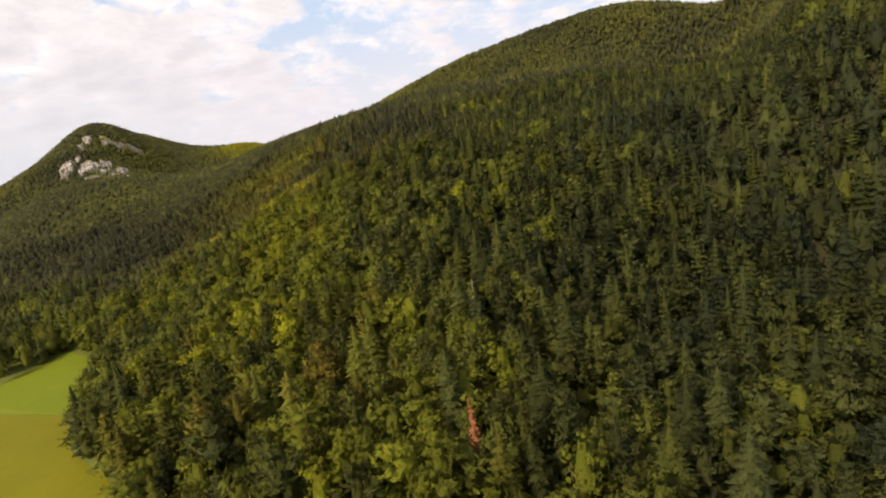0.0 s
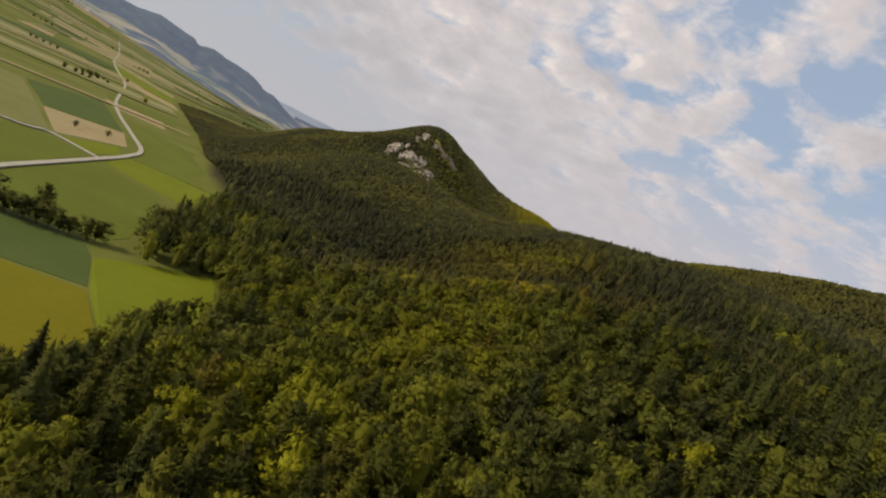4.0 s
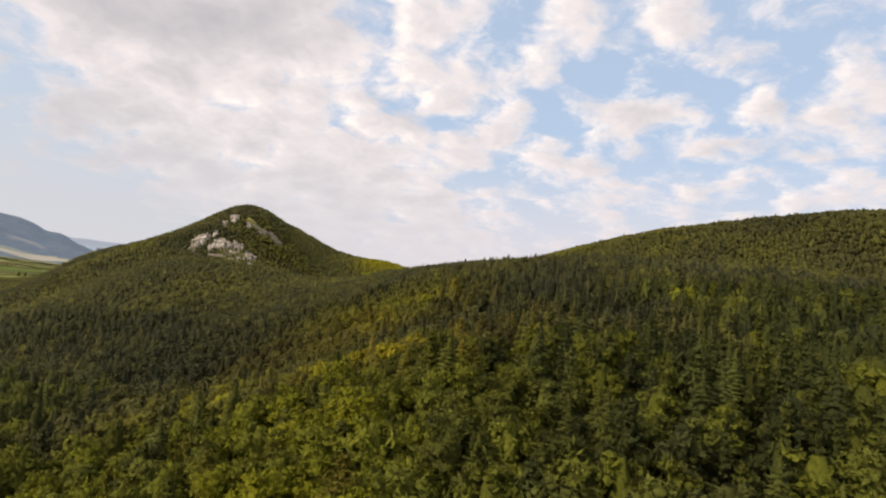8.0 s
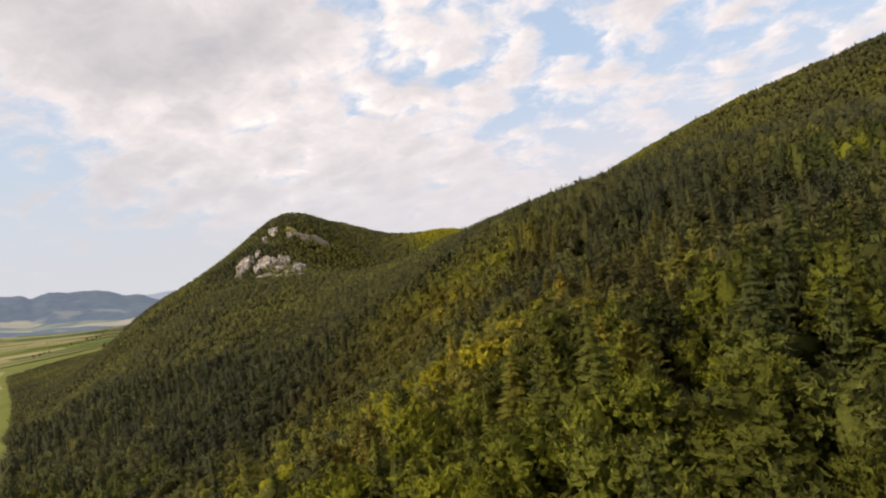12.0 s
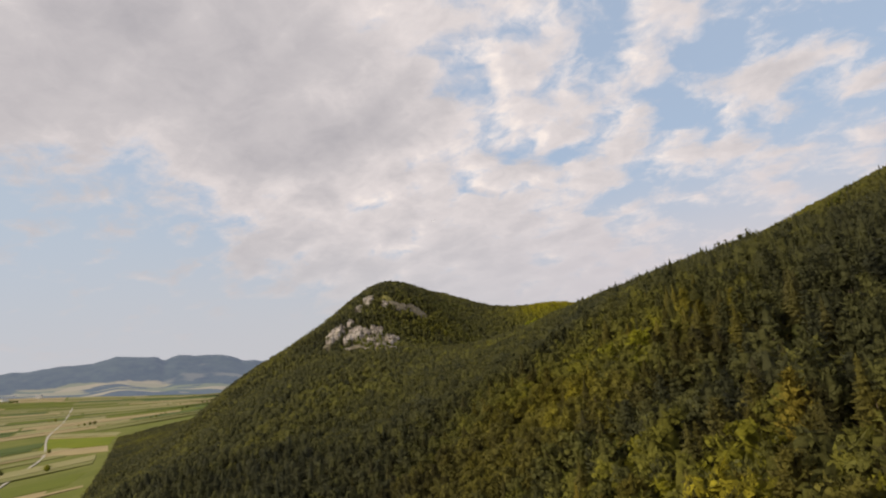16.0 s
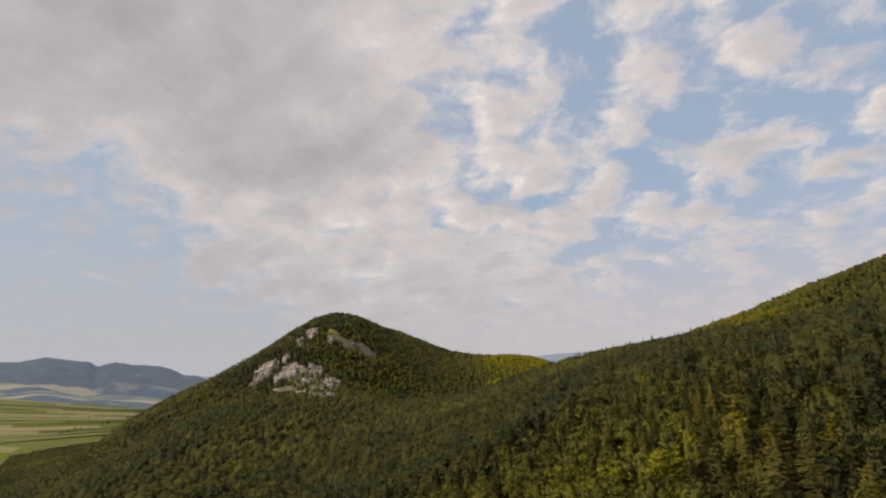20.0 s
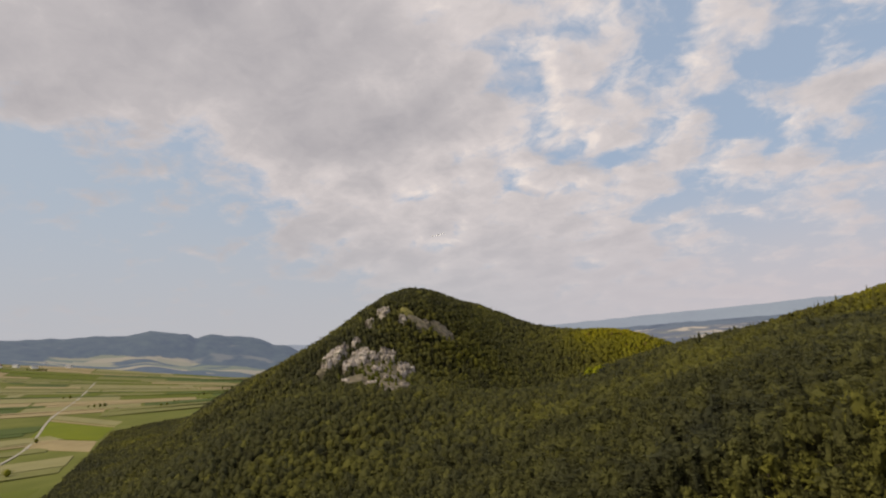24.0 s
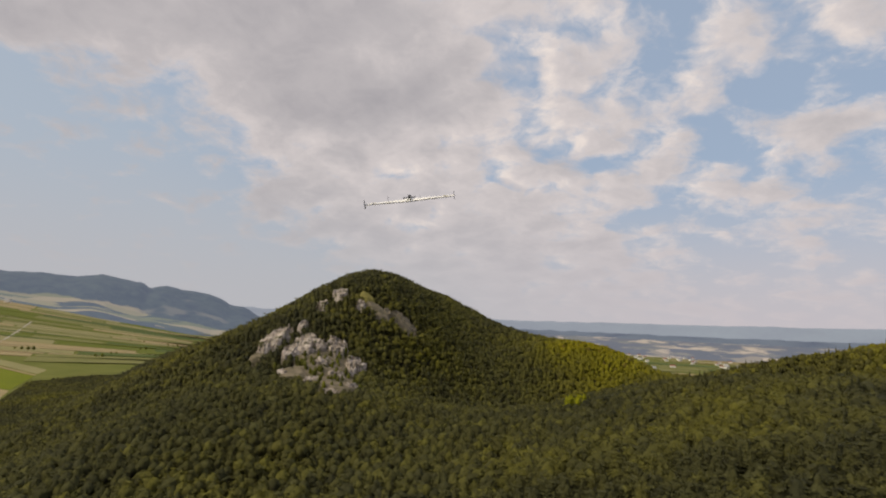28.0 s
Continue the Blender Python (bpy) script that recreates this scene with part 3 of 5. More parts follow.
# fields of the wide valley behind the saddle
for i in range(190):
    y = rng.uniform(1250, 4050)
    x = rng.uniform(-0.25, 0.62) * y
    w, d = rng.uniform(70, 330), rng.uniform(40, 150)
    k = ("wheat", "stubble", "fallow", "wheat", "beet", "stubble")[int(rng.integers(6))]
    field(k, [(x, y), (x + w, y + 12), (x + w, y + d + 12), (x, y + d)], "patch of farmland far out in the valley", 0.4 + 0.012 * i)


# ---- far hills ----
def hills(name, centre, profile, near, far, mat, label, rough):
    """A range of hills seen against the sky: heights over a sweep of directions from the centre."""
    az = np.array([p[0] for p in profile], float)
    top = np.array([p[1] for p in profile], float)
    a = np.linspace(az[0], az[-1], 220)
    crest = np.interp(a, az, top) + np.array([noise.noise(Vector((q * 0.9, 3.1, 0))) * rough + noise.noise(Vector((q * 3.1, 8.1, 0))) * rough * 0.4 for q in a])
    verts, faces, rows = [], [], 22
    for j in range(rows):
        k = j / (rows - 1)
        shape = math.sin(min(k * 1.45, 1) * math.pi / 2) ** 1.5 if k < 0.69 else 1 - 0.9 * ((k - 0.69) / 0.31) ** 2
        for i, q in enumerate(a):
            r = near + (far - near) * k + 60 * noise.noise(Vector((q * 0.22 + k * 1.2, k * 4, 5)))
            bump = (0.17 * noise.noise(Vector((q * 0.16 + k * 2.0, k * 5.0, 1.0))) + 0.08 * noise.noise(Vector((q * 0.5 - k * 3.0, k * 11.0, 2.0)))) * math.sin(k * math.pi)
            x, y = centre[0] + r * math.sin(radians(q)), centre[1] + r * math.cos(radians(q))
            rise = max(shape + bump * (1 - k), 0) * (1 - 0.45 * max(1 - k / 0.69, 0))
            foot = min(float(valley_side(x, y)), 0.6 * max(crest[i], 0.0))
            z = foot * (1 - min(rise, 1)) + max(crest[i], 0.0) * rise - 6 * (1 - k)
            verts.append((centre[0] + r * math.sin(radians(q)), centre[1] + r * math.cos(radians(q)), z - (0 if j < rows - 1 else 20)))
    n = len(a)
    for j in range(rows - 1):
        for i in range(n - 1):
            faces.append((j * n + i, j * n + i + 1, (j + 1) * n + i + 1, (j + 1) * n + i))
    return tagged(new(name, mesh_of(name, verts, faces, mat, True)), label, "hills", kind="structure")


HILL_CREST = [(-92, 206), (-75, 222), (-62, 226), (-57, 230), (-53, 228), (-47.3, 224), (-46.2, 220), (-45.8, 226), (-45.1, 232), (-44.4, 241), (-43.2, 230), (-41.2, 214), (-40.8, 198), (-40.6, 193), (-40.3, 197), (-39.4, 205), (-37.0, 188), (-35.2, 171), (-34.7, 159), (-34.2, 142), (-33.1, 129), (-32.4, 116), (-29.5, 44), (-28, 0)]
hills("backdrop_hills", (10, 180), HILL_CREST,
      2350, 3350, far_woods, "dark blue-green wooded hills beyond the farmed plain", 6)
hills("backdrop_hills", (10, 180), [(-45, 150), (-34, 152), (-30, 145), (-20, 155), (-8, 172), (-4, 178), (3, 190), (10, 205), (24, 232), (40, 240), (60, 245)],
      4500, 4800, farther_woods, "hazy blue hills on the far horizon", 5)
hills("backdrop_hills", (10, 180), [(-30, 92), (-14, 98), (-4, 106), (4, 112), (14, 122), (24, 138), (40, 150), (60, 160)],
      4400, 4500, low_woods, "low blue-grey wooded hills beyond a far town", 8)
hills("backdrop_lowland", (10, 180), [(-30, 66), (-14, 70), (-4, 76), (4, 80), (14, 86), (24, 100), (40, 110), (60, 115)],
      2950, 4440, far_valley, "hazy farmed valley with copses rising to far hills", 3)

# ---- limestone outcrops on the steep face of the peak ----
ROCKS = [  # x, y, half width, half depth, how far proud of the treetops, label
    (-183, 630, 6.5, 11.5, 0.7, "pale limestone tower on the wooded peak"),
    (-176, 645, 2.6, 3.5, 0, "small pale limestone knob beside a tower"),
    (-163, 631, 8.0, 8.5, 0.4, "broad pale limestone cliff on the wooded peak"),
    (-169, 621, 3.5, 5, -0.2, "pale limestone buttress at the foot of a cliff"),
    (-151, 640, 5.5, 7.0, 0, "pale limestone cliff beside a broader one"),
    (-137, 632, 5.0, 8.5, 0, "leaning pale limestone slab beside a cliff"),
    (-150, 622, 5.0, 5, -1, "ribbed grey limestone cliff among scrub"),
    (-138, 616, 6.0, 4.5, -1.4, "ribbed grey limestone ledge below a cliff"),
    (-126, 608, 4.5, 5, -1.7, "low grey limestone ledge below a cliff"),
    (-130, 590, 5.5, 6, -2, "low grey limestone ledge below a cliff"),
    (-145, 602, 4, 5, -1.8, "low grey limestone ledge below a cliff"),
    (-161, 603, 3.0, 4, -2, "low grey limestone ledge among bushes"),
    (-173, 686, 6.0, 6.5, -0.2, "pale limestone crag just below the summit"),
    (-177, 670, 3.0, 4, -0.4, "pale limestone crag just below the summit"),
    (-158, 683, 3.0, 3.4, -0.8, "weathered limestone crag just below the summit"),
    (-144, 694, 2.6, 3.4, -1.3, "brownish limestone crag just below the summit"),
    (-138, 703, 3.4, 4.2, -1.5, "brownish limestone crag just below the summit"),
    (-129, 704, 2.6, 3.6, -1.7, "brownish limestone crag just below the summit"),
]


def outcrop(x, y, rx, ry, proud, label, seed):
    """A broken cliff: ledges and upright faces that stand out of the slope, with a ragged outline."""
    n = 54 if rx * ry > 30 else 34
    px, py = np.meshgrid(x + np.linspace(-1.45, 1.45, n + 1) * rx, y + np.linspace(-1.45, 1.45, n + 1) * ry)
    high, low = treetops(px, py) - 0.8 + proud, land(px, py) - 2.0
    verts, faces = [], []
    for j in range(n + 1):
        for i in range(n + 1):
            a, b = float(px[j, i]), float(py[j, i])
            r = math.hypot((a - x) / rx, (b - y) / ry)
            ragged = 0.40 * noise.noise(Vector((a * 0.18, b * 0.14, seed * 3.1))) + 0.30 * noise.noise(Vector((a * 0.5, b * 0.4, seed))) + 0.14 * noise.noise(Vector((a * 1.3, b, seed)))
            m = 1.0 - r + ragged
            crack = abs(noise.noise(Vector((a * 0.33, b * 0.13, seed * 1.7))))
            z = float(high[j, i]) - 7.5 * max(0.0, 0.16 - crack) + 0.8 * noise.noise(Vector((a * 0.3, b * 0.3, seed + 9)))
            q = 3.4
            ledge = q * (math.floor(z / q + 0.8 * noise.noise(Vector((a * 0.12, 3.0, seed)))) + 0.5)
            z = z * 0.75 + ledge * 0.25 + 0.6 * noise.noise(Vector((a * 0.6, b * 0.6, seed + 4))) + 0.35 * noise.noise(Vector((a, b, seed)))
            k = min(max(m / 0.26, 0), 1) ** 0.7
            verts.append((a + 0.5 * noise.noise(Vector((b * 0.7, a * 0.7, 2))), b, float(low[j, i]) + max(z - float(low[j, i]), 0.5) * k))
    for j in range(n):
        for i in range(n):
            a = j * (n + 1) + i
            faces.append((a, a + 1, a + n + 2, a + n + 1))
    return tagged(new("rock_outcrop", mesh_of("rock_outcrop", verts, faces, brown_rock if "brownish" in label else limestone)), label, "rock", "limestone outcrops on the peak")


for i, row in enumerate(ROCKS):
    outcrop(*row, i + 1)


GRASSY = [(-160, 696, 7, 4)]   # x, y, half width, half depth
STONY = [(-149, 622, 16, 16), (-134, 606, 12, 14), (-183, 615, 5, 4), (-157, 604, 8, 7), (-149, 690, 9, 5), (-135, 702, 9, 6)]


def slope_patch(name, mat, x, y, rx, ry, seed, label, category, group):
    """Open sloping ground between the crags, with a ragged rim."""
    n = 16
    verts, faces = [], []
    for j in range(n + 1):
        for i in range(n + 1):
            a, b = x + (2 * i / n - 1) * 1.3 * rx, y + (2 * j / n - 1) * 1.3 * ry
            m = 1.1 - math.hypot((a - x) / rx, (b - y) / ry) + 0.5 * noise.noise(Vector((a * 0.3, b * 0.3, seed)))
            low = float(land(np.float64(a), np.float64(b))) - 0.6
            verts.append((a, b, low + min(max(m / 0.3, 0), 1) * (4.0 + 0.9 * noise.noise(Vector((a * 0.5, b * 0.5, seed + 3))))))
    for j in range(n):
        for i in range(n):
            k = j * (n + 1) + i
            faces.append((k, k + 1, k + n + 2, k + n + 1))
    return tagged(new(name, mesh_of(name, verts, faces, mat, True)), label, category, group)


for i, row in enumerate(GRASSY):
    slope_patch("grass_ledge", dry_turf, *row, i + 21, "yellow-green turf ledge among limestone crags", "grass", "turf ledges on the peak")
for i, row in enumerate(STONY):
    slope_patch("scree_slope", scree, *row, i + 31, "brown stony slope with sparse scrub below cliffs", "scree", "stony slopes on the peak")


def off_rocks(x, y):
    clear = np.ones(np.shape(x), bool)
    for cx, cy, rx, ry, proud, _ in ROCKS:
        clear &= ((x - cx) / (rx + 0.2)) ** 2 + ((y - cy + 2.5) / (ry + 3.5)) ** 2 > 1.0
    for cx, cy, rx, ry in GRASSY + STONY:
        clear &= ((x - cx) / rx) ** 2 + ((y - cy + 1.5) / (ry + 1.5)) ** 2 > 1.0
    return clear


# ---- trees ----
def unit(v):
    return v / np.maximum(np.linalg.norm(v, axis=1, keepdims=True), 1e-9)


def clump_quads(centres, outward, size, r, ragged=0.5, sprays=0.5):
    """Small leafy patches that face roughly outward, and narrow sprays that stick out: corners, quads, and the way each corner of the crown faces."""
    n = len(centres)
    normal = unit(outward + r.normal(0, ragged, (n, 3)))
    flip = np.sign((normal * outward).sum(1, keepdims=True))
    normal = normal * np.where(flip == 0, 1, flip)
    a = unit(np.cross(normal, r.normal(0, 1, (n, 3))))
    b = np.cross(normal, a)
    s = (size * r.uniform(0.55, 1.4, n))[:, None]
    narrow = (r.random(n) < sprays)[:, None]
    long = unit(outward * 0.75 + r.normal(0, 0.55, (n, 3)))
    side = unit(np.cross(outward + r.normal(0, 0.3, (n, 3)), long))
    a = np.where(narrow, long * 1.7, a)
    b = np.where(narrow, side * 0.62, b)
    centres = centres + np.where(narrow, long * s * 0.5, 0)
    sag = np.where(narrow, np.array([[0, 0, -0.15]]), normal * 0.2)
    v = np.stack([centres + a * s, centres + b * s * 0.75 + sag * s, centres - a * s, centres - b * s * 0.75 + sag * s], 1).reshape(-1, 3)
    face = unit(outward * 0.85 + normal * np.where(narrow, 0.65, 0.55))
    return v, np.arange(4 * n).reshape(-1, 4), np.repeat(face, 4, 0)


def shell_crown(bottom, widest, radius, taper, lump, freq, count, size, rings, sides, seed, ragged=0.5, storeys=0):
    """A crown of height 1: a dense lumpy heart, covered all over with small leafy patches."""
    r = np.random.default_rng(seed)
    ox, oy, oz = r.uniform(0, 50, 3)
    bend = r.normal(0, 0.02, 2)

    def outline(z):
        if z > widest:
            t = (z - widest) / (1 - widest)
            return radius * max(1 - t ** (2.8 - 1.4 * taper), 0.0) ** (0.5 + 0.35 * taper)
        t = (widest - z) / (widest - bottom)
        return radius * (1 - 0.55 * t ** 2)

    def at(a, z):
        ca, sa = math.cos(a), math.sin(a)
        q = outline(z)
        w = 1 + lump * (1.3 * noise.noise(Vector((ca * freq + ox, sa * freq + oy, z * freq * 2.2 + oz))) + 0.6 * noise.noise(Vector((ca * freq * 2.3 + oy, sa * freq * 2.3 + oz, z * freq * 5 + ox))))
        if storeys:
            w *= 1 + 0.13 * math.sin(z * storeys * 6.28 + 1.5 * noise.noise(Vector((ca + ox, sa, z * 3))))
        lift = 0.05 * lump * 6 * q * noise.noise(Vector((ca * 2 + oz, sa * 2, z * 3)))
        return np.array((q * w * ca + bend[0] * z, q * w * sa + bend[1] * z, z + lift))

    def facing(a, z):
        p = at(a, z)
        n1 = np.cross(at(a + 0.12, z) - p, at(a, min(z + 0.02, 0.999)) - p)
        n1 = n1 / max(np.linalg.norm(n1), 1e-9)
        n2 = p - np.array((0, 0, bottom + 0.35 * (1 - bottom)))
        n2 = n2 / max(np.linalg.norm(n2), 1e-9)
        return n1 * 0.55 + n2 * 0.6 + np.array((0, 0, 0.12))

    # the heart
    inner = 0.64 if count > 40 else 0.78
    V, N = [], []
    zs = [bottom + (0.985 - bottom) * (1 - (1 - k / rings) ** 1.5) for k in range(rings + 1)]
    for k, z in enumerate(zs):
        for i in range(sides):
            a = 2 * math.pi * (i + 0.5 * (k % 2)) / sides
            p = at(a, z)
            V.append((p[0] * inner, p[1] * inner, p[2] - 0.03 - 0.12 * (0.8 - inner)))
            N.append(facing(a, z))
    F = [(k * sides + i, k * sides + (i + 1) % sides, (k + 1) * sides + (i + 1) % sides, (k + 1) * sides + i) for k in range(rings) for i in range(sides)]
    hv, hn = np.array(V), unit(np.array(N))
    # leafy patches over it
    zt = np.linspace(bottom + 0.02, 0.985, 120)
    w = np.array([outline(z) + 0.12 * radius for z in zt]) * np.where(zt < widest, 0.6, 1.0)
    z = r.choice(zt, count, p=w / w.sum()) + r.uniform(-0.004, 0.004, count)
    a = r.uniform(0, 6.28, count)
    C = np.array([at(q, h) for q, h in zip(a, z)]) 
    D = unit(np.array([facing(q, h) for q, h in zip(a, z)]))
    C = C + D * (radius * r.uniform(-0.16, 0.14, count))[:, None]
    v, q, o = clump_quads(C, D, size, r, ragged, 0.68 if count > 400 else 0.5)
    heart = np.concatenate([np.ones(len(hv)), np.zeros(len(v))])
    return np.concatenate([hv, v]), np.concatenate([np.array(F), q + len(hv)]), np.concatenate([hn, o]), heart


def lobed_crown(bottom, widest, radius, point, lobes, lobe, squash, count, size, seed, sides=6, ragged=0.45, sprays=0.3):
    """A crown of height 1 built as boughs: round leafy lobes set over a dense core, each with a solid heart and small leafy patches on its outer side."""
    r = np.random.default_rng(seed)
    lean = r.normal(0, 0.03, 2)

    def outline(z):
        z = np.asarray(z, float)
        t = np.clip((z - widest) / (1 - widest), 0, 1)
        above = radius * np.maximum(1 - t ** (2.6 - 1.5 * point), 0) ** (0.5 + 0.4 * point)
        u = np.clip((widest - z) / (widest - bottom), 0, 1)
        return np.where(z > widest, above, radius * (1 - 0.5 * u ** 2))

    # the boughs: spread over the height by the crown's girth, and round the stem by the golden angle
    zt = np.linspace(bottom + 0.05, 0.97 - 0.4 * lobe, 200)
    share = np.cumsum(outline(zt) + 0.25 * radius)
    lz = np.interp((np.arange(lobes) + r.uniform(0.2, 0.8, lobes)) / lobes * share[-1], share, zt)
    la = np.arange(lobes) * 2.39996 + r.normal(0, 0.35, lobes)
    lr = lobe * r.uniform(0.75, 1.3, lobes) * (0.55 + 0.45 * outline(lz) / radius)
    reach = np.maximum(outline(lz) * r.uniform(0.78, 1.12, lobes) - 0.62 * lr, 0.0)
    centre = np.stack([reach * np.cos(la), reach * np.sin(la), lz], 1)
    flat = np.array([1.0, 1.0, squash])
    hub = np.array((0.0, 0.0, bottom + 0.30 * (1 - bottom)))
    V, F, N, at = [], [], [], 0

    def shell(rings, mid):
        nonlocal at
        for k, ring in enumerate(rings):
            V.extend(ring)
            N.extend(ring - mid)
        m = len(rings[0])
        for k in range(len(rings) - 1):
            for i in range(m):
                F.append((at + k * m + i, at + k * m + (i + 1) % m, at + (k + 1) * m + (i + 1) % m, at + (k + 1) * m + i))
        at += len(rings) * m

    # the core, and a heart in every bough
    turn_by = np.arange(sides) * 2 * math.pi / sides
    core = []
    for k, z in enumerate(np.linspace(bottom, 0.95, 5)):
        q = 0.34 * float(outline(z)) + 0.004
        core.append(np.stack([q * np.cos(turn_by + 0.5 * k), q * np.sin(turn_by + 0.5 * k), np.full(sides, z - 0.02)], 1))
    shell(core, hub)
    for c, q in zip(centre, lr * 0.50):
        rings = []
        for z, w in ((-0.75, 0.5), (0.10, 1.0), (0.92, 0.25)):
            w = w * r.uniform(0.85, 1.15, sides)
            rings.append(c + q * np.stack([w * np.cos(turn_by), w * np.sin(turn_by), np.full(sides, z * squash)], 1))
        shell(rings, c * 0.75 + hub * 0.25)
    hv, hn = np.array(V), unit(np.array(N))
    # leafy patches on the outer and upper side of each bough
    which = r.choice(lobes, count, p=lr ** 2 / (lr ** 2).sum())
    out = unit(centre - hub + np.array((0, 0, 0.02)))[which]
    d = unit(r.normal(0, 1, (count, 3)) + 0.85 * out + np.array((0, 0, 0.30)))
    C = centre[which] + d * (lr[which] * r.uniform(0.68, 1.12, count))[:, None] * flat
    way = unit(d * 0.72 + out * 0.42 + np.array((0, 0, 0.06)))
    # and between the boughs, over the core
    inner = count // 5
    iz, ia = r.uniform(bottom + 0.05, 0.92, inner), r.uniform(0, 6.283, inner)
    ir = outline(iz) * r.uniform(0.36, 0.62, inner)
    C = np.concatenate([C, np.stack([ir * np.cos(ia), ir * np.sin(ia), iz], 1)])
    way = np.concatenate([way, unit(np.stack([np.cos(ia), np.sin(ia), np.full(inner, 0.3)], 1))])
    v, q, o = clump_quads(C, way, size, r, ragged, sprays)
    for p in (v, hv):
        p[:, 0] += lean[0] * p[:, 2]
        p[:, 1] += lean[1] * p[:, 2]
    heart = np.concatenate([np.ones(len(hv)), np.zeros(len(v))])
    return np.concatenate([hv, v]), np.concatenate([np.array(F), q + len(hv)]), np.concatenate([hn, o]), heart


def broadleaf_crown(count, size, seed, rings=6, sides=9):
    r = np.random.default_rng(seed + 7)
    if count >= 120:
        full = count > 300
        return lobed_crown(0.22, r.uniform(0.50, 0.60), r.uniform(0.29, 0.35), r.uniform(0.0, 0.5), 22 if full else 9, 0.115 if full else 0.15, 0.75, count, size, seed, 5, 0.75, 0.5)
    return shell_crown(0.22, r.uniform(0.48, 0.60), r.uniform(0.27, 0.335), r.uniform(0.1, 0.8), 0.34, 1.6, count, size, rings, sides, seed, 0.8)


def pine_crown(count, size, seed, rings=6, sides=7):
    """Narrower, in flat-topped storeys, on a stem that is bare below."""
    r = np.random.default_rng(seed + 7)
    if count >= 120:
        full = count > 300
        return lobed_crown(0.34, r.uniform(0.50, 0.58), r.uniform(0.19, 0.24), r.uniform(0.35, 0.8), 20 if full else 8, 0.080 if full else 0.11, 0.66, count, size, seed, 5, 0.65, 0.6)
    return shell_crown(0.30, r.uniform(0.44, 0.52), r.uniform(0.19, 0.24), r.uniform(0.35, 0.85), 0.34, 1.4, count, size, rings, sides, seed, 0.9, storeys=r.uniform(4.0, 5.5))


def conifer_crown(tiers, arms, seed, spread=0.27, low=0.14, splits=1):
    """Whorls of drooping branches that shorten towards a pointed top."""
    r = np.random.default_rng(seed)
    V, N = [], []
    for k in range(tiers):
        h = low + (0.97 - low) * (k / tiers) ** 0.95
        reach = spread * ((1 - h) / (1 - low)) ** 0.8 + 0.014
        m = max(3, int(round(arms * (0.5 + 0.5 * (1 - k / tiers)))))
        for a in r.uniform(0, 6.28) + np.arange(m) * 2 * math.pi / m + r.normal(0, 0.22, m):
            R = reach * r.uniform(0.65, 1.25)
            up = r.uniform(-0.012, 0.012)
            for s in range(splits):
                b = a + (s - (splits - 1) / 2) * 0.42
                q = R * (1 if s == splits // 2 else r.uniform(0.68, 0.85))
                ca, sa = math.cos(b), math.sin(b)
                drop = (0.34 + r.uniform(-0.1, 0.1)) * q
                wide = q * (0.40 if splits == 1 else 0.21)
                z0 = h + 0.012 + up
                V += [(0.05 * q * ca, 0.05 * q * sa, z0 + 0.02), (0.62 * q * ca + wide * sa, 0.62 * q * sa - wide * ca, z0 - drop * 0.6),
                      (q * ca, q * sa, z0 - drop + 0.025), (0.62 * q * ca - wide * sa, 0.62 * q * sa + wide * ca, z0 - drop * 0.6)]
                N += [(0.4 * ca, 0.4 * sa, 0.9), (0.7 * ca + 0.45 * sa, 0.7 * sa - 0.45 * ca, 0.5), (0.85 * ca, 0.85 * sa, 0.5), (0.7 * ca - 0.45 * sa, 0.7 * sa + 0.45 * ca, 0.5)]
    for a in (0, 1.57):
        V += [(0.012 * math.cos(a), 0.012 * math.sin(a), 0.9), (0.02 * math.cos(a), 0.02 * math.sin(a), 0.95), (0, 0, 1.03), (-0.02 * math.cos(a), -0.02 * math.sin(a), 0.95)]
        N += [(-math.sin(a), math.cos(a), 0.6)] * 4
    V, F, n0 = list(V), [tuple(range(k, k + 4)) for k in range(0, len(V), 4)], len(V)
    sides = 6
    for k in range(5):
        h = low + (0.99 - low) * k / 4
        for i in range(sides):
            b = 2 * math.pi * (i + 0.5 * (k % 2)) / sides
            q = (0.40 * spread * ((1 - h) / (1 - low)) ** 0.8 + 0.004) * r.uniform(0.85, 1.15)
            V.append((q * math.cos(b), q * math.sin(b), h - 0.01))
            N.append((math.cos(b), math.sin(b), 0.45))
    F += [(n0 + k * sides + i, n0 + k * sides + (i + 1) % sides, n0 + (k + 1) * sides + (i + 1) % sides, n0 + (k + 1) * sides + i) for k in range(4) for i in range(sides)]
    heart = np.concatenate([np.zeros(n0), np.ones(len(V) - n0)])
    return np.array(V), np.array(F), unit(np.array(N)), heart


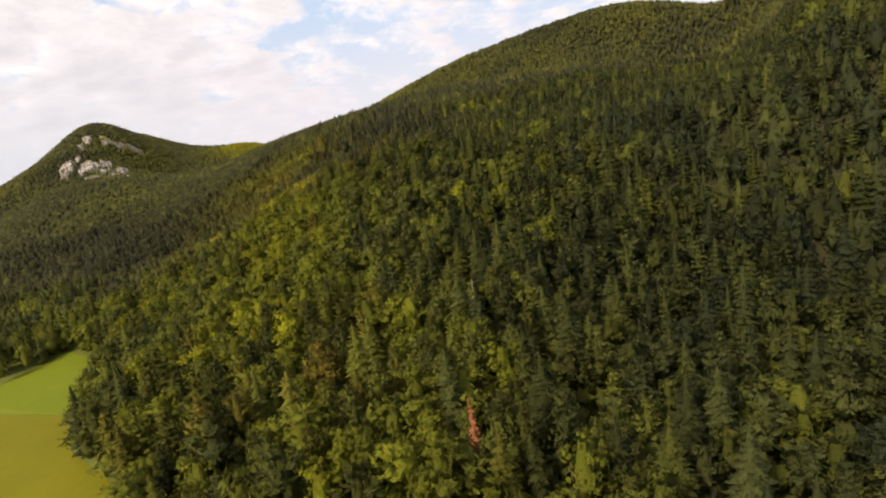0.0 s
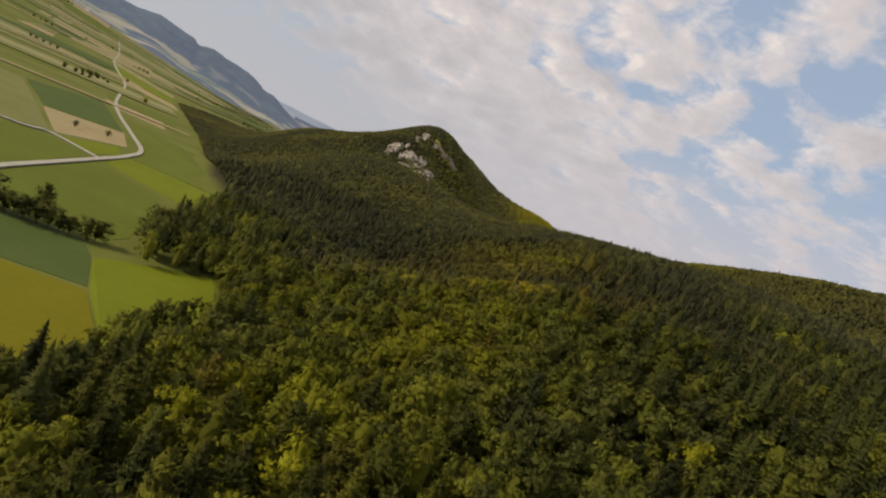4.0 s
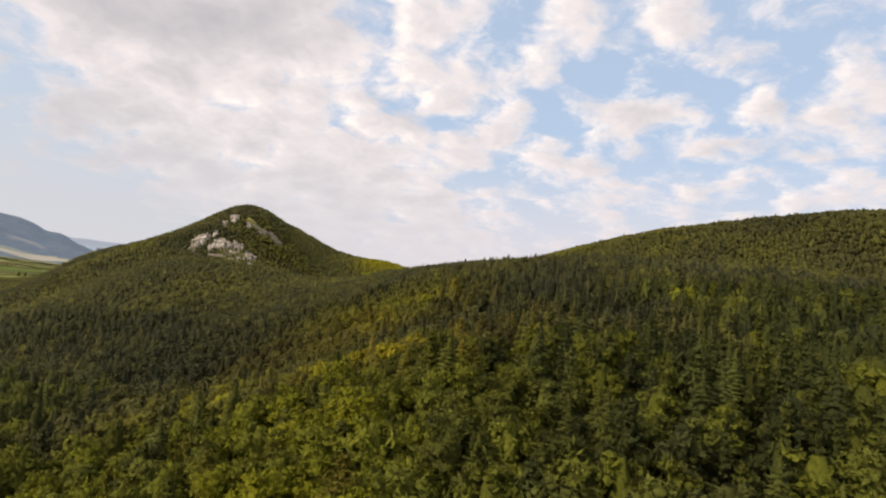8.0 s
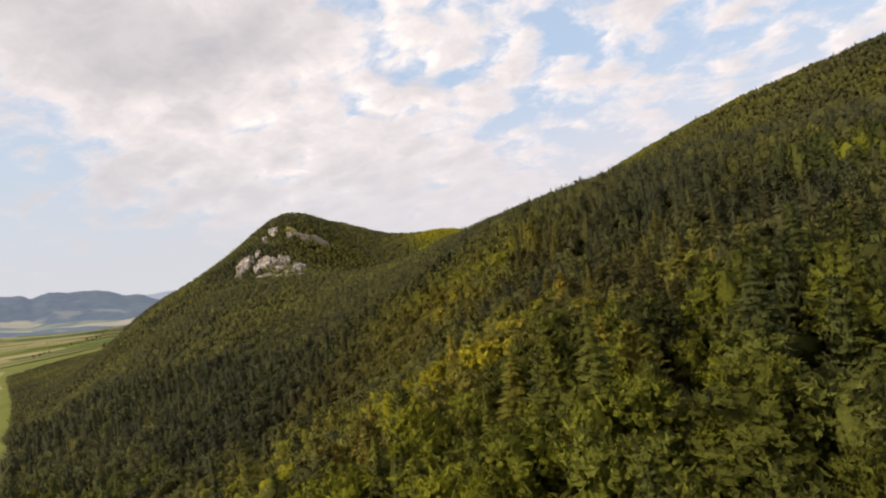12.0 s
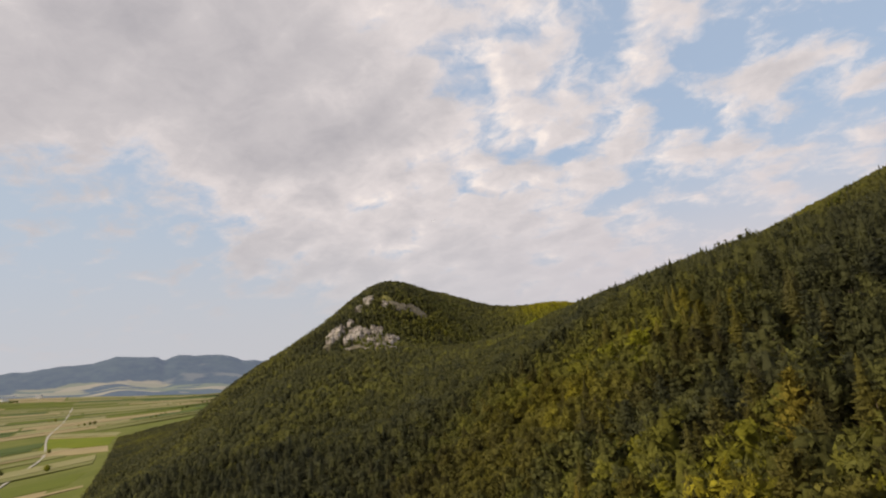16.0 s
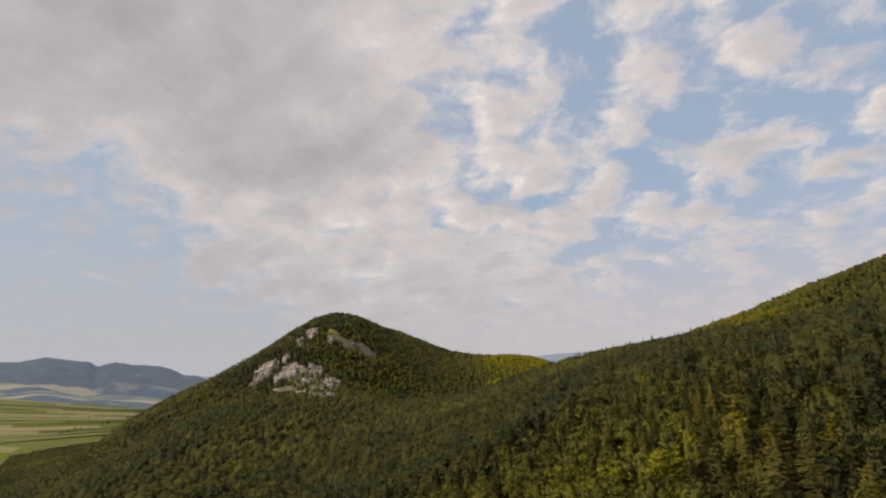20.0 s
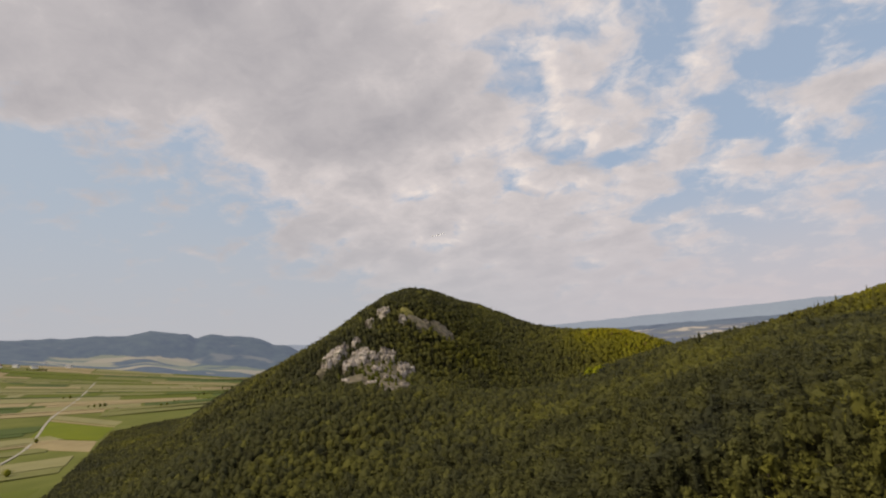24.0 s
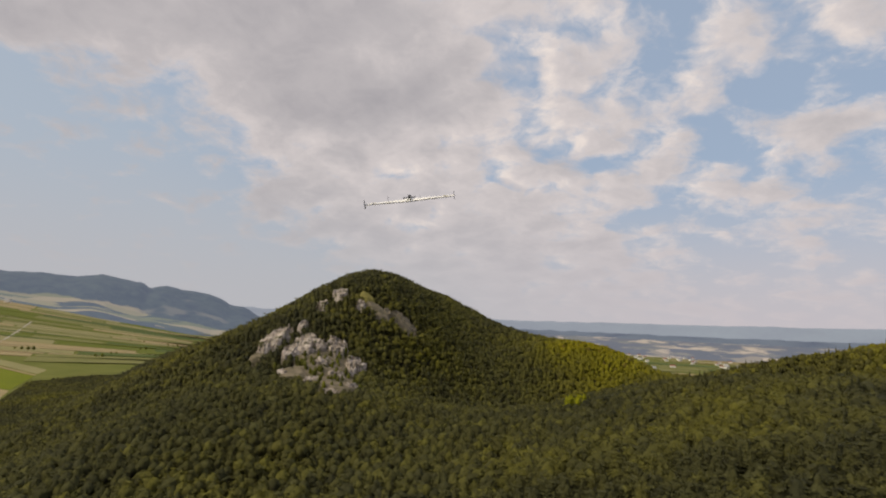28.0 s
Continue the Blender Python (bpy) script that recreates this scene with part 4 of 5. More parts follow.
def layered_pine(tiers, arms, seed, low=0.36, sprigs=7, size=0.026):
    """Open storeys of level branches, tipped up at the ends, on a tall bare stem."""
    r = np.random.default_rng(seed)
    hs = np.linspace(low, 0.96, tiers)
    C, D, S = [], [], []
    for h in hs:
        reach = 0.22 * min(1.0, ((1.0 - h) / 0.55)) ** 0.8 + 0.012
        for a in r.uniform(0, 6.28) + np.arange(arms) * 6.283 / arms + r.normal(0, 0.3, arms):
            R = reach * r.uniform(0.55, 1.2)
            for k in range(sprigs):
                u = 0.25 + 0.78 * (k + r.uniform(0, 1)) / sprigs
                b = a + r.normal(0, 0.16)
                C.append((R * u * math.cos(b), R * u * math.sin(b), h + 0.05 * R / 0.2 * u ** 2 + r.normal(0, 0.007)))
                D.append((0.55 * math.cos(b), 0.55 * math.sin(b), 0.8))
    v, q, o = clump_quads(np.array(C), unit(np.array(D)), size, r, 0.55, 0.55)
    a = np.arange(5) * 6.283 / 5
    hv = np.concatenate([np.stack([w * np.cos(a + k), w * np.sin(a + k), np.full(5, z)], 1) for k, (w, z) in enumerate(((0.03, low), (0.07, low + 0.14), (0.055, 0.70), (0.012, 0.98)))])
    F = np.array([(k * 5 + i, k * 5 + (i + 1) % 5, (k + 1) * 5 + (i + 1) % 5, (k + 1) * 5 + i) for k in range(3) for i in range(5)])
    hn = unit(hv - np.array((0, 0, 0.5)))
    return np.concatenate([hv, v]), np.concatenate([F, q + len(hv)]), np.concatenate([hn, o]), np.concatenate([np.ones(len(hv)), np.zeros(len(v))])


def trunk_quads(radius, top, sides=5):
    V, F = [], []
    for z, s in ((-0.06, 1.25), (0.12, 0.95), (top * 0.6, 0.6), (top, 0.16)):
        for i in range(sides):
            a = 2 * math.pi * i / sides
            V.append((radius * s * math.cos(a), radius * s * math.sin(a), z))
    for k in range(3):
        for i in range(sides):
            F.append((k * sides + i, k * sides + (i + 1) % sides, (k + 1) * sides + (i + 1) % sides, (k + 1) * sides + i))
    return np.array(V), np.array(F), None, None


# where the trees stand
def stand(y0, y1, gap):
    c, r = np.meshgrid(np.arange(-640, 620, gap), np.arange(y0, y1, gap * 0.87))
    x = (c + (np.arange(c.shape[0]) % 2)[:, None] * gap / 2).ravel()
    return x + rng.uniform(-0.36, 0.36, x.size) * gap, r.ravel() + rng.uniform(-0.36, 0.36, x.size) * gap


stands = [stand(-55, 14, 7.5), stand(15, 270, 6.5), stand(270, 350, 5.6), stand(350, 440, 4.4), stand(440, 960, 3.1)]
tx, ty = np.concatenate([q[0] for q in stands]), np.concatenate([q[1] for q in stands])
keep = inside(tx, ty, EDGE) & off_rocks(tx, ty)
tx, ty = tx[keep], ty[keep]
CAMERA_LINE = np.array([(0, 0), (17, 70), (20, 125), (15, 205), (4, 285), (-22, 363)], float)
away = np.full(len(tx), 1e9)
for a, b in zip(CAMERA_LINE[:-1], CAMERA_LINE[1:]):
    t = np.clip(((tx - a[0]) * (b - a)[0] + (ty - a[1]) * (b - a)[1]) / ((b - a) @ (b - a)), 0, 1)
    away = np.minimum(away, np.hypot(tx - a[0] - t * (b - a)[0], ty - a[1] - t * (b - a)[1]))
# trees that the ridges hide from the camera's path are left out
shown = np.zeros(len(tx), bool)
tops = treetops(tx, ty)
for (vx, vy), vz in zip(CAMERA_LINE, (62, 68, 68, 66, 82, 102)):
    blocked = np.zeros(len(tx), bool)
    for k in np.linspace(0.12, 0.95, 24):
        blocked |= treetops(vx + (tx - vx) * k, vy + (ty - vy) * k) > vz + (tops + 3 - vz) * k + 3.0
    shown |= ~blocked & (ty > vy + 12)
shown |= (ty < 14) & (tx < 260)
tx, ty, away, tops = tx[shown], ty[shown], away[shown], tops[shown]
base = land(tx, ty)
# kinds of wood in patches: firs and pines on the slope at the right, beech and oak to the left and below
patch = np.array([noise.noise(Vector((a * 0.011, b * 0.011, 0.5))) + 0.6 * noise.noise(Vector((a * 0.035, b * 0.035, 4))) for a, b in zip(tx, ty)])
sunlit_wood = np.clip(1.2 * np.exp(-((tx + 14) / 42) ** 2 - ((ty - 790) / 62) ** 2) + 0.7 * np.exp(-((tx + 2) / 40) ** 2 - ((ty - 675) / 50) ** 2), 0, 1)   # sunlit patch on the saddle, painted in as yellower beeches
needle_odds = 0.46 + 0.72 * patch + 0.36 * np.clip((tx - 22 - 40 * np.clip((ty - 150) / 50, 0, 1)) / 30, 0, 1) * np.clip((330 - ty) / 40, 0, 1)
needle_odds += 0.45 * np.exp(-((tx - 52) / 45) ** 2 - ((ty - 360) / 65) ** 2)                  # pines on the spur
needle_odds -= 0.18 * np.exp(-((tx - 8) / 40) ** 2 - ((ty - 285) / 45) ** 2) + 0.38 * np.exp(-((tx + 8) / 38) ** 2 - ((ty - 218) / 40) ** 2)
needle_odds -= 0.26 * np.exp(-((tx - 46) / 34) ** 2 - ((ty - 240) / 55) ** 2)                  # mixed wood on the flank
needle_odds -= 0.40 * np.exp(-((tx + 2) / 32) ** 2 - ((ty - 145) / 60) ** 2)                   # beeches below the spur
needle_odds -= 0.30 * np.clip((tx - 90) / 60, 0, 1) * np.clip((ty - 400) / 80, 0, 1)            # beeches on the ridge
needle_odds += 0.34 * np.clip((-110 - tx) / 50, 0, 1) * np.clip((ty - 430) / 60, 0, 1) * np.clip((735 - ty) / 40, 0, 1)   # more dark black pines on the rocky peak, standing in for its cloud shade
needle_odds = np.clip(needle_odds - 0.8 * sunlit_wood, 0.04, 0.93)
draw = rng.random(len(tx))
kind = np.where(rng.random(len(tx)) < needle_odds, np.where(draw < np.where(ty > 430, np.where(tx > 0, 0.16, 0.04), np.where(tx > 14, 0.32, 0.24)), 1, 2), 0)   # 0 broad, 1 fir, 2 pine
height = np.where(kind == 0, rng.uniform(10.0, 15.0, len(tx)), np.where(kind == 1, rng.uniform(11.5, 18.5, len(tx)), rng.uniform(10.5, 17.0, len(tx))))
height *= tallness(ty)
height *= 1 + np.where(ty > 440, 0.16, 0.25) * np.array([noise.noise(Vector((a * 0.06, b * 0.06, 9))) for a, b in zip(tx, ty)])
girth = np.where(kind == 0, rng.uniform(0.80, 1.2, len(tx)), np.where(kind == 1, rng.uniform(0.75, 1.05, len(tx)), rng.uniform(0.80, 1.2, len(tx))))
girth *= np.where(ty > 440, np.where(kind == 1, 1.25, np.where(kind > 0, 1.95, 1.45)), 1.0)
height *= np.where(ty > 440, np.where(kind == 1, np.where(tx > 0, 0.96, 0.8), np.where(kind > 0, 0.80, 0.86)), 1.0)
turn = rng.uniform(0, 6.28, len(tx))
# tint by place also paints in sunny patches and cloud shade
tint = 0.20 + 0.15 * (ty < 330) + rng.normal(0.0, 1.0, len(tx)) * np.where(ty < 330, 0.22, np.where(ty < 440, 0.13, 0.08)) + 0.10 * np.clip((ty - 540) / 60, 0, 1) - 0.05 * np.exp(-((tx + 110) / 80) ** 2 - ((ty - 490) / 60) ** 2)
tint += 0.24 * np.exp(-((tx + 5) / 42) ** 2 - ((ty - 120) / 85) ** 2) + 0.38 * np.exp(-((tx + 12) / 44) ** 2 - ((ty - 218) / 60) ** 2)   # bright yellow-green broadleaf wood below the spur, with sunlight painted in
# right slope darkened here as painted cloud shade
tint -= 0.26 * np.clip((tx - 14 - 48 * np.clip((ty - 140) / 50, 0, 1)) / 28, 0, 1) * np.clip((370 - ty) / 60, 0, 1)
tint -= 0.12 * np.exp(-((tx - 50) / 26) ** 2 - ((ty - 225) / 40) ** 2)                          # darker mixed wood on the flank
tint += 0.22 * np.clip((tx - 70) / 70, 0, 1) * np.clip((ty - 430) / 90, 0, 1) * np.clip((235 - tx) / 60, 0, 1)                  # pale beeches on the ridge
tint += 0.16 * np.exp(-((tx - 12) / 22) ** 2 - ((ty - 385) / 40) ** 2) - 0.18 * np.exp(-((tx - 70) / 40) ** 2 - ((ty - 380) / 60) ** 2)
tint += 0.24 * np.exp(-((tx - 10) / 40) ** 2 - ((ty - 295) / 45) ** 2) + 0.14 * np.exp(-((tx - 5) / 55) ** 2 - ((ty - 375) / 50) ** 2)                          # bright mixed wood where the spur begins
# sunlight on the saddle, put into the leaf colour
tint += 0.75 * sunlit_wood
# left flank darkened, its shade put into the leaf colour
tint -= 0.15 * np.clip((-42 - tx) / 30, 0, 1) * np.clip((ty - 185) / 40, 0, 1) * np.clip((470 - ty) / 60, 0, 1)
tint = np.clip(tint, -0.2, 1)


def wood(name, chosen, crowns, mat, label, flat=0.0):
    """Many trees in one mesh, out of a few crowns; the flatter the canopy, the more its leaves face the sky."""
    V, Q, T, N, H, at = [], [], [], [], [], 0
    which = rng.integers(len(crowns), size=len(chosen))
    for w, (cv, cq, cn, ch) in enumerate(crowns):
        ids = chosen[which == w]
        if not len(ids):
            continue
        c, s = np.cos(turn[ids])[:, None], np.sin(turn[ids])[:, None]
        wide = (height[ids] * girth[ids])[:, None]
        x, y, z = cv[:, 0][None], cv[:, 1][None], cv[:, 2][None]
        out = np.stack([(x * c - y * s) * wide + tx[ids][:, None], (x * s + y * c) * wide + ty[ids][:, None], z * height[ids][:, None] + base[ids][:, None]], -1)
        V.append(out.reshape(-1, 3).astype(np.float32))
        if cn is not None:
            cn = unit(cn * (1 - flat) + np.array([0, 0, flat]))
            x, y, z = cn[:, 0][None], cn[:, 1][None], cn[:, 2][None]
            N.append(np.stack([x * c - y * s, x * s + y * c, z + 0 * c], -1).reshape(-1, 3).astype(np.float32))
        Q.append((cq[None] + (at + np.arange(len(ids)) * len(cv))[:, None, None]).reshape(-1, 4))
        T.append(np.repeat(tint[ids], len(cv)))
        if ch is not None:
            H.append(np.tile(ch, len(ids)))
        at += len(ids) * len(cv)
    if not V:
        return None
    return tagged(new(name, quads_mesh(name, np.concatenate(V), np.concatenate(Q), mat, np.concatenate(T), np.concatenate(N) if N else None, np.concatenate(H) if H else None)), label, "woodland", kind="stuff")


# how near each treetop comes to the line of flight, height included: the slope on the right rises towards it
level = np.interp(ty, CAMERA_LINE[:, 1], (62, 68, 68, 66, 82, 102))
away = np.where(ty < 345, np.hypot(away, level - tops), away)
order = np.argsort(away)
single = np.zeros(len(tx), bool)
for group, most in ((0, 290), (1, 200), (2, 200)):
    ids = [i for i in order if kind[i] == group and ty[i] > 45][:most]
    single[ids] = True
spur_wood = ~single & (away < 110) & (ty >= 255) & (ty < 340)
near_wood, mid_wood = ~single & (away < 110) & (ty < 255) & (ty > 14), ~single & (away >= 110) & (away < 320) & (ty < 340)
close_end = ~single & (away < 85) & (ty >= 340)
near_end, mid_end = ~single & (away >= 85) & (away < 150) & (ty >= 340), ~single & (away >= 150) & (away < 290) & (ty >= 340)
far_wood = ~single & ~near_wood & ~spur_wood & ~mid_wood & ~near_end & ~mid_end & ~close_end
for label_end, zone, flat, b, f, p in (
        ("on the near slope", near_wood, 0.0, (299, 0.037, 4, 7), (14, 8, 3), (210, 0.036, 4, 6)),
        ("on the spur", spur_wood, 0.0, (250, 0.042, 4, 7), (14, 8, 3), (210, 0.036, 4, 6)),
        ("on the middle slopes", mid_wood, 0.4, (76, 0.068, 4, 6), (11, 7, 1), (62, 0.058, 4, 5)),
        ("on the ridge before the peak", close_end, 0.0, (150, 0.052, 4, 7), (12, 8, 3), (135, 0.043, 4, 6)),
        ("below the peak", near_end, 0.5, (78, 0.066, 4, 6), (11, 7, 1), (66, 0.055, 4, 5)),
        ("on the foot of the peak", mid_end, 0.7, (22, 0.092, 3, 6), (8, 5, 1), (20, 0.076, 3, 5)),
        ("on the peak and far slopes", far_wood, 0.7, (7, 0.13, 2, 5), (4, 4, 1), (6, 0.11, 2, 5))):
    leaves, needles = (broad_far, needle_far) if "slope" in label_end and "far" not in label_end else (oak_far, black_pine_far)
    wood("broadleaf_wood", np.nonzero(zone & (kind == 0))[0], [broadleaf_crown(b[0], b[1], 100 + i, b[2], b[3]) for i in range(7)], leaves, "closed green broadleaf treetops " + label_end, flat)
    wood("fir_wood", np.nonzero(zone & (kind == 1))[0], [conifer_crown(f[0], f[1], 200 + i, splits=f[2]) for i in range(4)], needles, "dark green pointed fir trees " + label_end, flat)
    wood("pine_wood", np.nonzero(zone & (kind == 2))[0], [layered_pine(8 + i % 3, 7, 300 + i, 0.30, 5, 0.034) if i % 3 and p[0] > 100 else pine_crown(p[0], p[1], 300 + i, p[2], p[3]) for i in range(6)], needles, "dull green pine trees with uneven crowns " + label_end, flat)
# low growth between the near trees
trees = (tx, ty, base, height, girth, turn, tint)
ux, uy = stand(20, 420, 5.6)
gap_from = np.full(len(ux), 1e9)
for a, b in zip(CAMERA_LINE[:-1], CAMERA_LINE[1:]):
    t = np.clip(((ux - a[0]) * (b - a)[0] + (uy - a[1]) * (b - a)[1]) / ((b - a) @ (b - a)), 0, 1)
    gap_from = np.minimum(gap_from, np.hypot(ux - a[0] - t * (b - a)[0], uy - a[1] - t * (b - a)[1]))
ok = inside(ux, uy, EDGE) & (gap_from < 105)
tx, ty = ux[ok], uy[ok]
base, height = land(tx, ty), rng.uniform(4.0, 6.5, len(tx)) * tallness(ty)
# tint falls on the right, painting shade into gaps between the trees
girth, turn, tint = rng.uniform(1.3, 1.8, len(tx)), rng.uniform(0, 6.28, len(tx)), np.clip(rng.normal(0.34, 0.12, len(tx)) - 0.35 * np.clip((tx - 12) / 20, 0, 1), -0.2, 1)
wood("undergrowth", np.arange(len(tx)), [broadleaf_crown(14, 0.11, 150 + i, 2, 5) for i in range(4)], broad_far, "low dark green undergrowth between the trees")
tx, ty, base, height, girth, turn, tint = trees

stems = np.nonzero((near_wood | spur_wood | mid_wood | close_end | near_end) & (away < 90))[0]
wood("tree_stems", stems, [trunk_quads(0.012, 0.85, 4)], bark, "grey-brown stems of the trees on the slopes")


def tree_model(name, crown, crown_mat, radius, top, label, category, group, trunk_mat=bark):
    root = new(name)
    root.empty_display_size = 0.5
    v, q, o, heart = crown
    c = new("crown", quads_mesh("crown", v, q, crown_mat, outward=o, heart=heart))
    c.parent = root
    c.color = (0.42, 0.42, 0.42, 1)
    v, q, _, _ = trunk_quads(radius, top, 7)
    s = new("trunk", quads_mesh("trunk", v, q, trunk_mat))
    s.parent = root
    return tagged(root, label, category, group)


def slope_trees(leaves, needles, seed, where):
    """A few models of each kind of tree for one part of the slope."""
    group = " trees " + where
    return {
        0: [tree_model("broadleaf_tree", broadleaf_crown(800, 0.031, 500 + seed + i, 7, 10), leaves, 0.016, 0.72, "full green broadleaf tree " + where, "tree", "broadleaf" + group) for i in range(4)],
        1: [tree_model("fir_tree", conifer_crown(19, 10, 600 + seed + i, splits=3), needles, 0.014, 0.96, "dark green pointed fir tree " + where, "tree", "fir" + group) for i in range(3)],
        2: [tree_model("pine_tree", pine_crown(640, 0.027, 700 + seed + i, 8, 8) if i % 3 == 1 else layered_pine(11 + i, 9, 700 + seed + i, 0.26 + 0.02 * i), needles, 0.013, 0.93,
                       ("olive-green pine tree with a dense rounded crown " if i % 3 == 1 else "olive-green pine tree with open storeys of branches ") + where, "tree", "pine" + group, pine_bark) for i in range(6)],
    }


near_models = slope_trees(broad_near, needle_near, 0, "on the wooded slope")
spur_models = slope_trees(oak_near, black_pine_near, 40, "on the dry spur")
used = set()
for i in np.nonzero(single)[0]:
    k, on_spur = int(kind[i]), bool(ty[i] > 255)
    models = spur_models if on_spur else near_models
    j = int(rng.integers(len(models[k])))
    m = Matrix.LocRotScale((tx[i], ty[i], base[i]), Euler((0, 0, turn[i])), (height[i] * girth[i], height[i] * girth[i], height[i]))
    if (on_spur, k, j) in used:
        ob = copy_thing(models[k][j], Matrix.Identity(4))
    else:
        used.add((on_spur, k, j))
        ob = models[k][j]
    ob.matrix_basis = m
    for c in ob.children:
        c.color = (max(tint[i], 0), max(tint[i], 0), max(tint[i], 0), 1)


def lone_tree(name, x, y, h, wide, seed, label, crown=None, mat=broad_near, trunk_mat=bark, group=""):
    t = tree_model(name, crown or broadleaf_crown(260, 0.035, seed), mat, 0.016, 0.75, label, "tree", group, trunk_mat)
    z = max(float(land(np.float64(x), np.float64(y))), 0)
    shade = 0.15 + 0.4 * ((seed * 0.618) % 1.0)   # each tree's own hue
    for c in t.children:
        c.color = (shade, shade, shade, 1)
    t.matrix_basis = Matrix.LocRotScale((x, y, z), Euler((0, 0, seed)), (h * wide, h * wide, h))
    return t


# trees and bushes in the fields
for i in range(24):
    k = i / 23
    lone_tree("hedge_bush", -178 + 60 * k + rng.uniform(-1, 1), 187 + 27 * k * k + rng.uniform(-1, 1), rng.uniform(5.5, 8.5), 1.6, 40 + i, "dark green bush in a dense field hedge", mat=needle_near, group="bushes of the hedge")
lone_tree("hedge_tree", -135, 207, 13, 0.85, 61, "tall dark green tree rising out of a hedge", mat=needle_near)
lone_tree("hedge_tree", -146, 199, 11, 1.0, 62, "broad dark green tree in a field hedge", mat=needle_near)
for i, (x, y) in enumerate(((-283, 352), (-277, 372))):
    lone_tree("field_tree", x, y, 5.0, 1.2, 70 + i, "small round tree in a stubble field", group="trees in the stubble field")
for i in range(26):
    q, r = radians(rng.uniform(-62, -33)), rng.uniform(650, 2300)
    for k in range(int(rng.integers(1, 6))):
        x, y = 10 + r * math.sin(q) + 9 * k * V.x + rng.uniform(-2, 2), 180 + r * math.cos(q) + 9 * k * V.y + rng.uniform(-2, 2)
        if not bool(inside(x, y, EDGE)):
            lone_tree("field_tree", x, y, rng.uniform(4.5, 8.5), rng.uniform(1.2, 1.7), 90 + i, "dark round tree in a row among the fields", crown=broadleaf_crown(50, 0.06, 90 + i, 4, 7), group="trees among the far fields")

# slender pale-stemmed trees on the ridge, and trees round a clearing with sunlight painted in
for i in range(12):
    lone_tree("pale_stemmed_tree", 148 + 3.6 * i + rng.uniform(-1.5, 1.5), 620 + rng.uniform(-6, 6), rng.uniform(9.0, 10.5), 0.7, 200 + i, "slender tree with a bare pale stem on the ridge",
              crown=shell_crown(0.62, 0.76, 0.17, 0.5, 0.34, 1.5, 50, 0.04, 4, 6, 800 + i), mat=broad_near, trunk_mat=dead_wood, group="pale-stemmed trees on the ridge")
for i in range(7):
    lone_tree("young_tree", -28 + rng.uniform(-6, 6), 610 + rng.uniform(-5, 5), rng.uniform(6.5, 8.5), 0.9, 220 + i, "bright yellow-green tree in a clearing, sunlight in its leaf colour",
              crown=broadleaf_crown(90, 0.05, 820 + i), mat=sunlit_leaves, group="young trees in the clearing")

for i in range(90):
    k = STONY[0] if i % 3 else STONY[1]
    x, y = k[0] + rng.normal(0, 0.55) * k[2], k[1] + rng.normal(0, 0.55) * k[3]
    if all(((x - cx) / rx) ** 2 + ((y - cy) / ry) ** 2 > 0.7 for cx, cy, rx, ry, proud, _ in ROCKS):
        lone_tree("scrub_bush", x, y, rng.uniform(5.0, 6.3), 0.6, 300 + i, "low dull green bush on a stony slope", crown=broadleaf_crown(40, 0.06, 840 + i % 6, 4, 6), group="scrub on the stony slope")

for i, (x, y, h) in enumerate(((38, 382, 13.5), (39, 370, 12.5), (46, 366, 12), (43, 353, 11), (12, 196, 16), (33, 232, 15))):
    lone_tree("larch_tree", x, y, h, 1.2, 240 + i, "pointed yellow-green larch among dark trees", crown=layered_pine(15, 8, 240 + i, 0.16, 7, 0.027), mat=larch_needles, group="larches on the slope")

for i, (x, y, h) in enumerate(((9, 397, 9), (16, 391, 9.5), (25, 385, 10), (24, 372, 9.5), (138, 637, 9), (143, 634, 8.5))):
    lone_tree("beech_tree", x, y, h, 1.25, 260 + i, "rounded yellow-green beech among darker trees", crown=broadleaf_crown(420, 0.034, 260 + i), mat=beech_leaves, group="yellow-green beeches on the slope")

# a grey snag and a fir with dead red needles on the near slope
lone_tree("dead_tree", 37, 111, 17, 0.5, 5, "bare grey dead tree among green firs", crown=conifer_crown(9, 4, 5, spread=0.10, low=0.35), mat=dead_wood, trunk_mat=dead_wood)
lone_tree("dying_fir", 21, 73, 16.5, 0.5, 6, "fir tree with dead red-brown needles", crown=conifer_crown(12, 6, 6, spread=0.14, low=0.45), mat=dead_needles, trunk_mat=dead_wood)


# ---- far villages ----
def house(x, y, w, d, h, turn_deg, roof_mat, label):
    root = tagged(new("house"), label, "house", "houses of the far villages")
    bm = bmesh.new()
    bmesh.ops.create_cube(bm, size=1, matrix=Matrix.Translation((0, 0, h / 2)) @ Matrix.Diagonal((w, d, h, 1)))
    part("wall", bm, plaster, root)
    bm = bmesh.new()
    e = 0.6
    a = [bm.verts.new(p) for p in ((-w / 2 - e, -d / 2 - e, h), (w / 2 + e, -d / 2 - e, h), (w / 2 + e, d / 2 + e, h), (-w / 2 - e, d / 2 + e, h), (-w / 2 - e, 0, h + d * 0.4), (w / 2 + e, 0, h + d * 0.4))]
    for f in ((0, 1, 5, 4), (2, 3, 4, 5), (0, 4, 3), (1, 2, 5), (3, 2, 1, 0)):
        bm.faces.new([a[k] for k in f])
    part("roof", bm, roof_mat, root)
    root.matrix_basis = pose(x, y, max(float(land(np.float64(x), np.float64(y))), 0), 0, 0, turn_deg)


